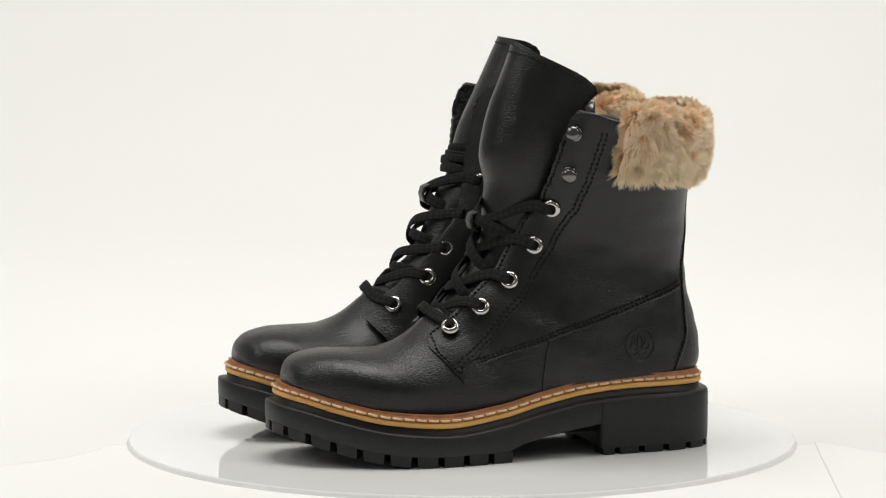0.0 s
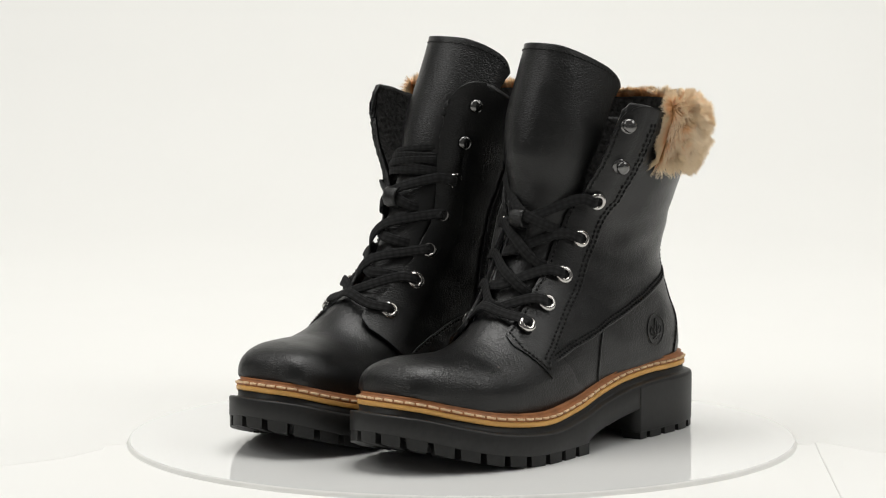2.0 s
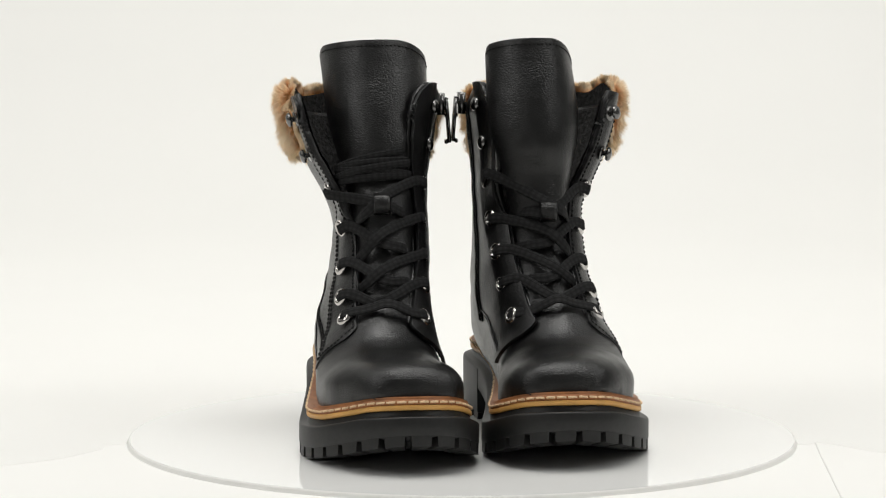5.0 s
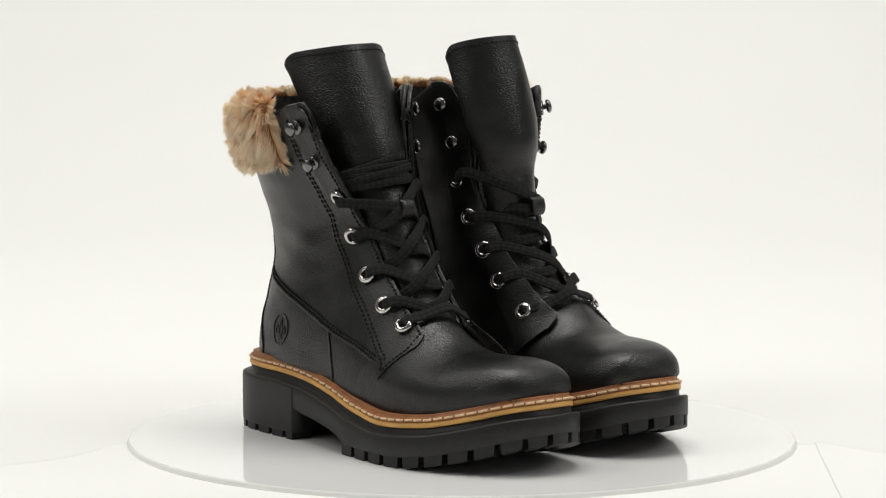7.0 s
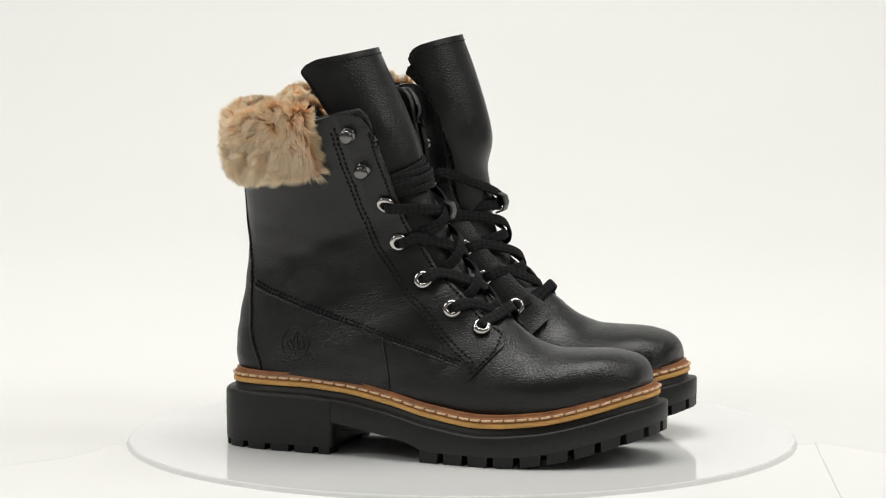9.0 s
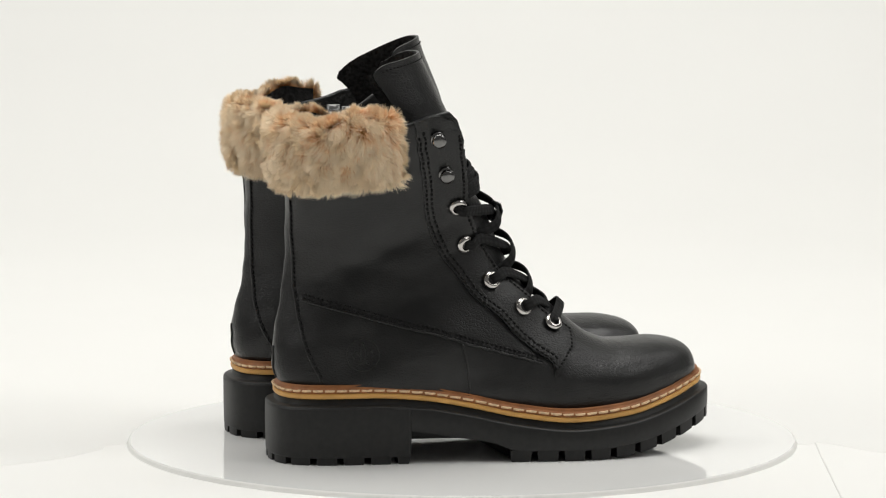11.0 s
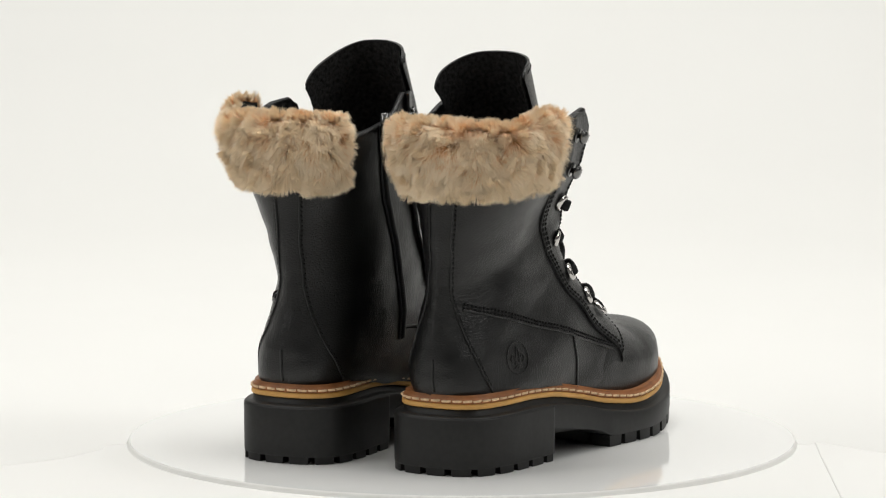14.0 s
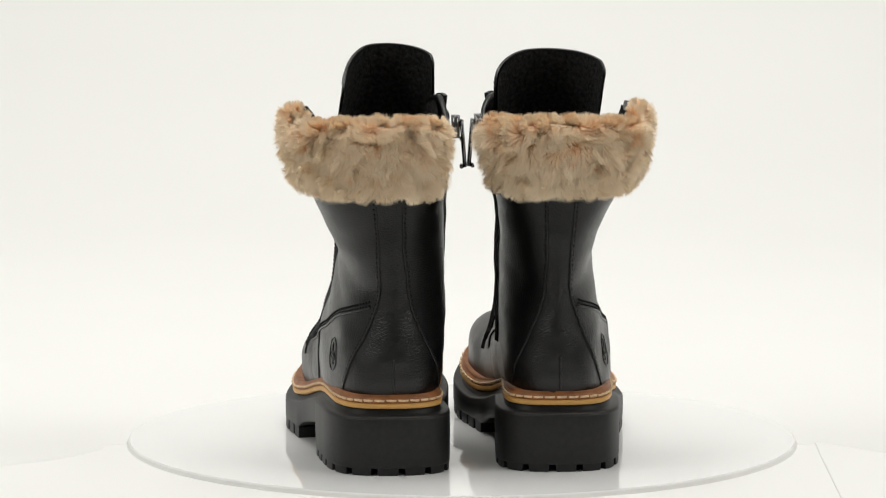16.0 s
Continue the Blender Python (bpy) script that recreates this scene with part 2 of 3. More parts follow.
def flap(k, phi, off=0.0, d=1.0):
    """The upper with its lace flaps opened and their top corners rounded; d: distance from the flap's edge."""
    if k > 15.4 and d < 0.016:
        top = 16.6 - 0.90 * (1 - math.sqrt(max(0.0, 1 - (1 - d / 0.016) ** 2)))
        k = 15.4 + (k - 15.4) * (top - 15.4) / 1.2
    p = surf(k, phi, off)
    c = math.cos(phi)
    sg = 1 if math.sin(phi) > 0 else -1
    own = min(1.0, max(0.0, (k - 11.0) / 3.4))
    own = own * own * (3 - 2 * own)
    # from the eyelets on, the flaps fall back towards the foot
    if sg > 0:
        c0 = float(np.interp(k, [8, 9, 10.4, 12, 13.7, 16], [0.76, 0.72, 0.61, 0.49, 0.41, 0.36]))
        back = float(np.interp(k, [7.6, 9, 10.4, 12, 13.7, 15, 16.6], [0.0, 0.005, 0.012, 0.0135, 0.0105, 0.011, 0.010]))
    else:
        c0 = float(np.interp(k, [8, 9, 10.6, 12.3, 13.7, 16], [0.70, 0.66, 0.64, 0.54, 0.51, 0.5]))
        back = float(np.interp(k, [7.6, 9, 10.6, 12.3, 13.7, 15, 16.6], [0.0, 0.006, 0.010, 0.012, 0.007, 0.001, 0.001]))
    if back and c > c0:
        p.y += back * min(1.0, (c - c0) / (0.95 - c0)) ** 1.25
    # above the top eyelets they stand free and run on from the bend
    if own > 0.001 and c > 0:
        a = phi % (2 * math.pi)
        a = a if sg > 0 else 2 * math.pi - a
        bend, angs, share, run = folded(k, sg)
        if a < bend:
            f = float(np.interp(-a, [-v for v in angs], share)) * 24
            i = min(23, int(f))
            u = f - i
            turn = run[i][1] * (1 - u) + run[i + 1][1] * u
            q = run[i][0].lerp(run[i + 1][0], u) + Vector((sg * math.cos(turn), -math.sin(turn), 0)) * off
            p = p.lerp(q, own)
            c += (math.cos(bend) - c) * own
    # and their upper corners stand higher than the collar
    if k > 14.6 and c > 0:
        g = min(1.0, c / 0.5)
        p.z += (0.0045 if sg > 0 else 0.0085) * g * g * (3 - 2 * g) * ((k - 14.6) / 2.0) ** 1.3
    if k > 12.0 and c > 0.1:
        g = min(1.0, (c - 0.1) / 0.6)
        g = g * g * (3 - 2 * g) * ((k - 12.0) / 4.6) ** FLAP[2]
        p.x += (FLAP[0] if sg > 0 else -FLAP[1]) * g
    return p


def sheet(grid, closed=False):
    rows, cols = len(grid), len(grid[0])
    verts = [p for r in grid for p in r]
    faces = []
    for i in range(rows - 1):
        for j in range(cols if closed else cols - 1):
            a, b = i * cols + j, i * cols + (j + 1) % cols
            faces.append((a, b, b + cols, a + cols))
    return verts, faces


def thick(ob, depth, offset=-1.0, rim=0.0):
    mod = ob.modifiers.new("thickness", "SOLIDIFY")
    mod.thickness, mod.offset = depth, offset
    if rim:
        bev = ob.modifiers.new("edge", "BEVEL")
        bev.width, bev.segments, bev.limit_method, bev.angle_limit = rim, 2, "ANGLE", radians(60)
    return ob


def mirrored(verts, side):
    return [Vector((v[0] * side, v[1], v[2])) for v in verts]


def outline(grow=0.0, count=180):
    """The sole seen from above, as an even loop of points that starts at the heel."""
    outer = [(0.0, 0.1325), (0.0136, 0.1318), (0.0241, 0.1282), (0.0323, 0.1200), (0.0384, 0.103), (0.0415, 0.078), (0.0438, 0.051), (0.0470, 0.0235),
             (0.0522, -0.006), (0.0572, -0.041), (0.0553, -0.068), (0.0485, -0.090), (0.0385, -0.108), (0.0282, -0.1208), (0.0195, -0.1282), (0.0105, -0.1325), (0.0005, -0.1343)]
    inner = [(-0.0085, -0.1338), (-0.0165, -0.1312), (-0.0253, -0.1255), (-0.0345, -0.1145), (-0.0410, -0.098), (-0.0440, -0.077), (-0.0415, -0.0505), (-0.0345, -0.0146),
             (-0.0295, 0.016), (-0.0288, 0.044), (-0.0306, 0.071), (-0.0322, 0.096), (-0.0302, 0.1144), (-0.0237, 0.1248), (-0.0141, 0.1305)]
    loop = [Vector(p) for p in outer + inner]
    pts, n = [], len(loop)
    for i in range(n):
        p0, p1, p2, p3 = loop[i - 1], loop[i], loop[(i + 1) % n], loop[(i + 2) % n]
        for j in range(10):
            u = j / 10
            pts.append(0.5 * ((2 * p1) + (p2 - p0) * u + (2 * p0 - 5 * p1 + 4 * p2 - p3) * u * u + (3 * p1 - p0 - 3 * p2 + p3) * u ** 3))
    pts.append(pts[0])
    length = [0.0]
    for p, q in zip(pts, pts[1:]):
        length.append(length[-1] + (q - p).length)
    at = np.linspace(0, length[-1], count, endpoint=False)
    even = [Vector((float(x), float(y))) for x, y in zip(np.interp(at, length, [p.x for p in pts]), np.interp(at, length, [p.y for p in pts]))]
    res = []
    for i, p in enumerate(even):
        t = (even[(i + 1) % count] - even[i - 1]).normalized()
        res.append(p + Vector((-t.y, t.x)) * grow)
    return res


def rim_z(y):
    """Height of the upper face of the black sole along the boot."""
    return float(spline([-0.136, -0.1215, -0.1025, -0.0723, -0.0385, -0.0066, 0.0225, 0.0508, 0.079, 0.133],
                        [0.0355, 0.0325, 0.0270, 0.0205, 0.0180, 0.0215, 0.0278, 0.0325, 0.0342, 0.0340], y))


def foot_z(y):
    """Height of the tread's underside: flat under the ball, lifting to the toe."""
    return float(spline([-0.136, -0.120, -0.1, -0.075, -0.05, 0.14], [0.0185, 0.0135, 0.0075, 0.0022, 0.0, 0.0], y))


def ring_band(loops, close_top=True, close_bottom=True):
    verts, faces, n = [], [], len(loops[0])
    for l in loops:
        verts += l
    for i in range(len(loops) - 1):
        for j in range(n):
            a, b = i * n + j, i * n + (j + 1) % n
            faces.append((a, b, b + n, a + n))
    if close_bottom:
        faces.append(tuple(range(n - 1, -1, -1)))
    if close_top:
        faces.append(tuple((len(loops) - 1) * n + j for j in range(n)))
    return verts, faces


def level(grow, z_of, count=180):
    return [Vector((p.x, p.y, z_of(p.y))) for p in outline(grow, count)]


def tube(path, half_w, half_t, ups, sides=10, cap=True):
    """A ribbon with an oval section along a path; ups: the way its flat face looks."""
    verts, uvs, faces, run = [], [], [], 0.0
    n = len(path)
    for i, p in enumerate(path):
        t = (path[min(i + 1, n - 1)] - path[max(i - 1, 0)]).normalized()
        up = (ups[i] - t * ups[i].dot(t)).normalized()
        across = t.cross(up)
        if i:
            run += (p - path[i - 1]).length
        for j in range(sides):
            a = 2 * math.pi * j / sides
            c, s = math.cos(a), math.sin(a)
            sq = lambda v: math.copysign(abs(v) ** 0.6, v)
            verts.append(p + across * half_w * sq(c) + up * half_t * sq(s))
            uvs.append((run, j / sides * 5))
    for i in range(n - 1):
        for j in range(sides):
            a, b = i * sides + j, i * sides + (j + 1) % sides
            faces.append((a, b, b + sides, a + sides))
    if cap:
        faces += [tuple(range(sides - 1, -1, -1)), tuple((n - 1) * sides + j for j in range(sides))]
    return verts, faces, uvs


def curve_points(pts, per=12):
    pts = [Vector(p) for p in pts]
    res = []
    for i in range(len(pts) - 1):
        p0, p1, p2, p3 = pts[max(i - 1, 0)], pts[i], pts[i + 1], pts[min(i + 2, len(pts) - 1)]
        for j in range(per):
            u = j / per
            res.append(0.5 * ((2 * p1) + (p2 - p0) * u + (2 * p0 - 5 * p1 + 4 * p2 - p3) * u * u + (3 * p1 - p0 - 3 * p2 + p3) * u ** 3))
    return res + [pts[-1]]


def even_path(pts, step):
    length = [0.0]
    for p, q in zip(pts, pts[1:]):
        length.append(length[-1] + (q - p).length)
    at = np.arange(0, length[-1], step)
    return [Vector([float(np.interp(d, length, [p[c] for p in pts])) for c in range(3)]) for d in at]


def lathe(profile, centre, axis, sides=28):
    """Turns a profile of (radius, height) round an axis."""
    q = Vector((0, 0, 1)).rotation_difference(axis).to_matrix()
    verts, faces, n = [], [], len(profile)
    for r, h in profile:
        for j in range(sides):
            a = 2 * math.pi * j / sides
            verts.append(Vector(centre) + q @ Vector((r * math.cos(a), r * math.sin(a), h)))
    for i in range(n - 1):
        for j in range(sides):
            a, b = i * sides + j, i * sides + (j + 1) % sides
            faces.append((a, b, b + sides, a + sides))
    return verts, faces


OUTER_EYES = [(0.0218, -0.0290, 0.0705), (0.0228, -0.0113, 0.0850), (0.0246, 0.0052, 0.1025), (0.0292, 0.0184, 0.1236), (0.0370, 0.0255, 0.1440)]
INNER_EYES = [(-0.0190, -0.0270, 0.0755), (-0.0200, -0.00625, 0.0917), (-0.0205, 0.0063, 0.1095), (-0.0200, 0.0187, 0.1292), (-0.0258, 0.0255, 0.1508)]
OUTER_HOOKS = [(0.0390, 0.0375, 0.1675), (0.0375, 0.0470, 0.1895)]
INNER_HOOKS = [(-0.0290, 0.0285, 0.1738), (-0.0320, 0.0360, 0.1960)]


def tongue_front(z):
    return float(spline([0.070, 0.0805, 0.105, 0.1488, 0.1652, 0.198, 0.2341], [-0.044, -0.034, -0.0150, 0.0070, 0.0140, 0.0288, 0.0474], z))


def lean_share(z):
    return float(spline([0.07, 0.115, 0.14, 0.165, 0.2, 0.235], [0.0, 0.0, 0.22, 0.62, 0.88, 1.0], z))


def build_boot(side, label, wrapped, lean, opened, slumped, aims, reach, fur_end):
    """side 1: outer side at +x (a left boot); -1: mirrored (a right boot). wrapped: spare lace wound round the tongue. lean: how far the tongue's top comes forward."""
    boot = new("ankle_boot")
    FLAP[:] = opened
    CACHE.clear()
    FOLDS.clear()
    SLUMP.update(slumped)
    AIMS[1], AIMS[-1] = aims
    REACH[1] = reach
    tagged(boot, label, "boot", "pair of boots")
    rng = random.Random(5 + side)

    def put(name, v, f, mat, label="", parent=None, smooth=True, uvs=None):
        v = mirrored(v, side)
        if side < 0:
            f = [tuple(reversed(p)) for p in f]
        return raw(name, v, f, mat, parent or boot, label, smooth, uvs)

    # upper: vamp closed over the toes
    ks = [0.0, 0.1, 0.25, 0.4, 0.55, 0.75] + list(np.arange(1.0, 8.21, 0.15))
    grid = [[surf(k, 2 * math.pi * j / 96, 0.0 if k < 7.3 else -0.0018 * (k - 7.3) / 0.9) for j in range(96)] for k in ks]
    v, f = sheet(grid, True)
    f.append(tuple(range(95, -1, -1)))
    # the toe sits evenly on the welt
    hub = Vector((0.003, -0.075))
    rings = []
    for grow in (-0.0092, -0.0072):
        loop = sorted(((p - hub).angle_signed(Vector((0, -1))), (p - hub).length) for p in outline(grow, 360))
        rings.append(([a for a, _ in loop], [r for _, r in loop]))
    for p in v:
        w = min(1.0, max(0.0, (-0.055 - p.y) / 0.02))
        d = Vector((p.x, p.y)) - hub
        if w == 0 or d.length < 1e-6:
            continue
        turn, h = d.angle_signed(Vector((0, -1))), p.z - rim_z(p.y)
        least, most = [float(np.interp(turn, a, r, period=2 * math.pi)) for a, r in rings]
        if h < 0.0125:
            aim = min(max(d.length, least), most)
        else:
            share = max(0.0, 1 - (h - 0.0125) / 0.012)
            aim = d.length + max(0.0, least - d.length) * share * share
        aim = d.length + (aim - d.length) * w
        p.x, p.y = hub.x + d.x / d.length * aim, hub.y + d.y / d.length * aim
    put("vamp", v, f, LEATHER, "rounded toe in grained black leather")
    # shaft with the lacing gap open in front
    ks = list(np.arange(6.6, 16.61, 0.1))
    rows = []
    for k in ks:
        a, b = slot_phi(k, 1), 2 * math.pi - slot_phi(k, -1)
        rows.append([flap(k, a + (b - a) * j / 120, float(np.interp(k, [6.6, 7.6], [-0.0016, 0.0004])), min(j, 120 - j) * 0.0023) for j in range(121)])
    v, f = sheet(rows)
    # soft folds over the ankle
    for p in v:
        d = noise.noise(Vector((p.x * 18, p.y * 22, p.z * 38 + side * 7))) * 0.0015 + noise.noise(Vector((p.x * 40, p.y * 40, p.z * 95))) * 0.0006
        p += Vector((p.x, (p.y - 0.06) * 0.3, 0)).normalized() * d
    shaft = put("shaft", v, f, LEATHER)
    thick(shaft, 0.0028, -1)
    tree = BVHTree.FromPolygons(v, f)

    def snap(p, off=0.0):
        q, n, _, _ = tree.find_nearest(Vector(p))
        w = q - Vector((0.002, 0.06, q.z - 0.01))
        if n.dot(w) < 0:
            n = -n
        return q + n * off, n

    def stitches(name, path, normals, pitch=0.0030, parent=None, bold=1.0):
        """Black thread stitches along a path that lies on a surface."""
        length = [0.0]
        for p, q in zip(path, path[1:]):
            length.append(length[-1] + (q - p).length)
        pick = lambda d: (Vector([float(np.interp(d, length, [p[c] for p in path])) for c in range(3)]), Vector([float(np.interp(d, length, [n[c] for n in normals])) for c in range(3)]).normalized())
        verts, faces = [], []
        for d in np.arange(0.001, length[-1] - pitch, pitch):
            run = [pick(d + pitch * 0.64 * u) for u in (0.0, 0.5, 1.0)]
            vv, ff, _ = tube([p + n * h for (p, n), h in zip(run, (-0.0002, 0.0004 * bold, -0.0002))], 0.00065 * bold, 0.0005, [n for _, n in run], 6)
            faces += [tuple(k + len(verts) for k in g) for g in ff]
            verts += vv
        ob = put(name, verts, faces, BLACK_THREAD, "", parent)
        ob["kind"] = "stuff"

    # eyestays: a second layer along both edges of the gap
    for sgn in (1, -1):
        ks = list(np.arange(6.70, 7.5, 0.03)) + list(np.arange(7.5, 16.66, 0.1))
        grid, widths = [], []
        for k in ks:
            kk = min(k, 16.6)
            if sgn > 0:
                wide = float(spline([6.70, 7.1, 7.5, 8, 9, 10, 13, 16, 16.66], [0.0315, 0.0320, 0.0312, 0.0292, 0.0276, 0.0270, 0.0262, 0.0268, 0.0266], k))
            else:
                wide = float(spline([6.70, 7.1, 7.5, 8, 9, 10, 13, 16, 16.66], [0.0290, 0.0300, 0.0285, 0.0250, 0.0200, 0.0185, 0.0180, 0.0200, 0.0205], k))
            off = float(np.interp(k, [6.7, 7.5], [0.0009, 0.0018]))
            a0 = slot_phi(kk, sgn, 0.009 * max(0.0, (7.25 - k) / 0.55) ** 2.2)
            ang, prev, run = a0, flap(kk, sgn * a0, off), 0.0
            table = [(0.0, a0)]
            while run < wide + 0.004 and ang < 3.0:
                ang += 0.012
                p = flap(kk, sgn * ang, off)
                run += (p - prev).length
                prev = p
                table.append((run, ang))
            row = []
            for j in range(25):
                d = wide * j / 24
                row.append(flap(kk, sgn * float(np.interp(d, [t[0] for t in table], [t[1] for t in table])), off, d))
            grid.append(row)
            widths.append(wide)
        v, f = sheet(grid)
        stay = put("eyestay", v, f, LEATHER, "leather lace panel with double stitching")
        thick(stay, 0.0022, -1, 0.0006)

        def on_stay(i, d):
            u = min(23.999, d / widths[i] * 24)
            j = int(u)
            return grid[i][j].lerp(grid[i][j + 1], u - j)

        def facing(i, d):
            lo, hi = max(0, i - 1), min(len(ks) - 1, i + 1)
            n = (on_stay(i, min(widths[i], d + 0.001)) - on_stay(i, max(0.0, d - 0.001))).cross(on_stay(hi, d) - on_stay(lo, d)).normalized()
            return n if n.dot(Vector((sgn, -0.3, 0.2))) > 0 else -n

        last = len(ks) - 3
        for inset, low in ((0.0016, 3), (0.0046, 8)) if sgn > 0 else ((0.0018, 3),):
            spots = [(i, widths[i] - inset) for i in range(low, last)]
            stitches("panel_stitching", [on_stay(i, d) for i, d in spots], [facing(i, d) for i, d in spots], 0.0032, stay)
        spots = [(3, d) for d in np.arange(widths[3] - 0.003, 0.0085, -0.0015)] + [(i, 0.0022) for i in range(14, last)]
        stitches("edge_stitching", [on_stay(i, d) for i, d in spots], [facing(i, d) for i, d in spots], 0.0028, stay)

    # plush lining inside the collar
    grid = []
    for k in np.arange(11.5, 16.61, 0.2):
        a, b = slot_phi(k, 1, 0.001), 2 * math.pi - slot_phi(k, -1, 0.001)
        grid.append([flap(k, a + (b - a) * j / 80, -0.0034 - 0.0008 * rng.random(), min(j, 80 - j) * 0.0034) for j in range(81)])
    v, f = sheet(grid)
    put("lining", v, f, LINING, "black plush lining")

    # tongue
    zs = list(np.linspace(0.072, 0.235, 48))
    grid = []
    for z in zs:
        w = float(spline([0.07, 0.1, 0.145, 0.195, 0.235], [0.013, 0.0155, 0.0200, 0.0300 if wrapped else 0.0290, 0.0322 if wrapped else 0.0275], z))
        deep = float(spline([0.07, 0.1, 0.15, 0.2, 0.235], [0.004, 0.010, 0.020, 0.027, 0.028], z))
        t = (z - 0.072) / 0.163
        row = []
        for j in range(61):
            u = math.sin(math.pi / 2 * (j / 30 - 1))
            turn = max(0, abs(u) - 0.84) / 0.16
            drop = t ** 3 * 0.0070 * u * u + t ** 8 * 0.0055 * (1 - math.sqrt(max(0.0, 1 - turn * turn)))
            drop += t ** 4 * (0.009 if wrapped else 0.013) * (max(0.0, (-u if wrapped else u) - 0.25) / 0.75) ** 1.7
            x = (0.0015 if wrapped else 0.003) - t * lean * 0.10 + w * math.sin(u * 1.35) / math.sin(1.35)
            y = tongue_front(z) - lean * lean_share(z) + deep * (1 + (0.48 if u > 0 and not wrapped else 0.2) * u) * (1 - math.cos(u * 1.35)) / (1 - math.cos(1.35))
            dent = 0.0012 * noise.noise(Vector((x * 45, z * 40, side * 3.0))) + 0.004 * math.exp(-((z - 0.158) / 0.010) ** 2) * (0.4 + 0.6 * math.cos(u * 2.2))
            row.append(Vector((x, y + dent, z - drop + (0.0012 if wrapped else 0.0030) * t * t)))
        grid.append(row)
    v, f = sheet(grid)
    tongue = put("tongue", v, f, LEATHER, "tall curved black leather tongue")
    thick(tongue, 0.0015, -1, 0.0004)
    grid2 = [[p + Vector((-(p.x - 0.003) * 0.06, 0.0026 - abs(p.x - 0.003) * 0.02 + 0.0008 * rng.random(), -0.0012)) for p in r] for r in grid[20:]]
    v2, f2 = sheet(grid2)
    put("tongue_lining", v2, f2, LINING, "black plush lining", tongue)
    # stitched line below the tongue's top edge
    line = [grid[46][j] for j in range(4, 57)]
    out = [(grid[46][j + 1] - grid[46][j - 1]).cross(grid[47][j] - grid[45][j]).normalized() for j in range(4, 57)]
    stitches("tongue_stitching", line, [n if n.y < 0 else -n for n in out], 0.0026, tongue, 0.5)

    # sole: body, midsole, welt, heel and lugs
    thin = lambda y: foot_z(y) + 0.0060 if y < -0.004 else foot_z(y) + 0.0060 + float(spline([-0.004, 0.006, 0.03, 0.056], [0.0, 0.0042, 0.0089, 0.0127], y)) if y < 0.056 else 0.0187
    v, f = ring_band([level(-0.003, thin), level(-0.0006, thin), level(0.0, lambda y: thin(y) + 0.0008), level(0.0, lambda y: rim_z(y) - 0.0012), level(-0.0005, lambda y: rim_z(y) - 0.0004),
                      level(-0.0014, rim_z), level(-0.0046, lambda y: rim_z(y) + 0.0002), level(-0.0052, lambda y: rim_z(y) + 0.0008), level(-0.0054, lambda y: rim_z(y) + 0.0044)])
    put("outsole", v, f, RUBBER, "thick black rubber sole")
    v, f = ring_band([level(-0.007, lambda y: rim_z(y) + 0.0036), level(-0.0047, lambda y: rim_z(y) + 0.0040), level(-0.0043, lambda y: rim_z(y) + 0.0045), level(-0.0043, lambda y: rim_z(y) + 0.0064), level(-0.0048, lambda y: rim_z(y) + 0.0069), level(-0.008, lambda y: rim_z(y) + 0.0070)])
    put("midsole", v, f, YELLOW, "yellow rubber midsole edge")
    v, f = ring_band([level(-0.007, lambda y: rim_z(y) + 0.0064), level(-0.0050, lambda y: rim_z(y) + 0.0072), level(-0.0046, lambda y: rim_z(y) + 0.0084), level(-0.0052, lambda y: rim_z(y) + 0.0098), level(-0.0068, lambda y: rim_z(y) + 0.0108), level(-0.00625, lambda y: rim_z(y) + 0.0118), level(-0.0125, lambda y: rim_z(y) + 0.0112)])
    welt = put("welt", v, f, TAN, "stitched brown leather welt")
    # cream stitches sunk into the welt
    inner_path, outer_path = [level(g, lambda y: rim_z(y) + 0.0086, 86 * 6) for g in (-0.0056, -0.0043)]
    verts, faces = [], []
    for i in range(0, 86 * 6, 6):
        run = []
        for j, h in enumerate((0.1, 0.85, 1.0, 1.0, 0.85, 0.1)):
            q = (i + j) % (86 * 6)
            run.append(inner_path[q].lerp(outer_path[q], h) + Vector((0, 0, (j - 2.5) * 0.00003 + rng.uniform(-0.0001, 0.0001))))
        vv, ff, _ = tube(run, 0.0007, 0.00065, [Vector((0, 0, 1))] * 6, 6)
        faces += [tuple(k + len(verts) for k in g) for g in ff]
        verts += vv
    ob = put("welt_stitching", verts, faces, THREAD, "cream thread stitches", welt)
    ob["kind"] = "stuff"

    # heel block
    full = outline(0.0, 360)
    front = [i for i in range(360) if full[i].y > 0.056]
    first = next(i for i in front if (i - 1) % 360 not in front)
    ordered = [full[(first + j) % 360] for j in range(len(front))]
    a, b = ordered[0], ordered[-1]
    base = [Vector((p.x, p.y, 0)) for p in ordered] + [Vector((b.x + (a.x - b.x) * j / 8, 0.056, 0)) for j in range(1, 8)]
    mid = Vector((0.004, 0.095, 0))
    lay = lambda z, sc: [Vector((mid.x + (p.x - mid.x) * sc, mid.y + (p.y - mid.y) * sc, z(p.y) if callable(z) else z)) for p in base]
    v, f = ring_band([lay(0.0040, 0.985), lay(0.0046, 0.998), lay(0.0054, 1.0), lay(0.0185, 1.005), lay(lambda y: rim_z(y) - 0.0022, 1.005), lay(lambda y: rim_z(y) - 0.0012, 0.999)])
    heel = put("heel", v, f, RUBBER, "block heel in black rubber")

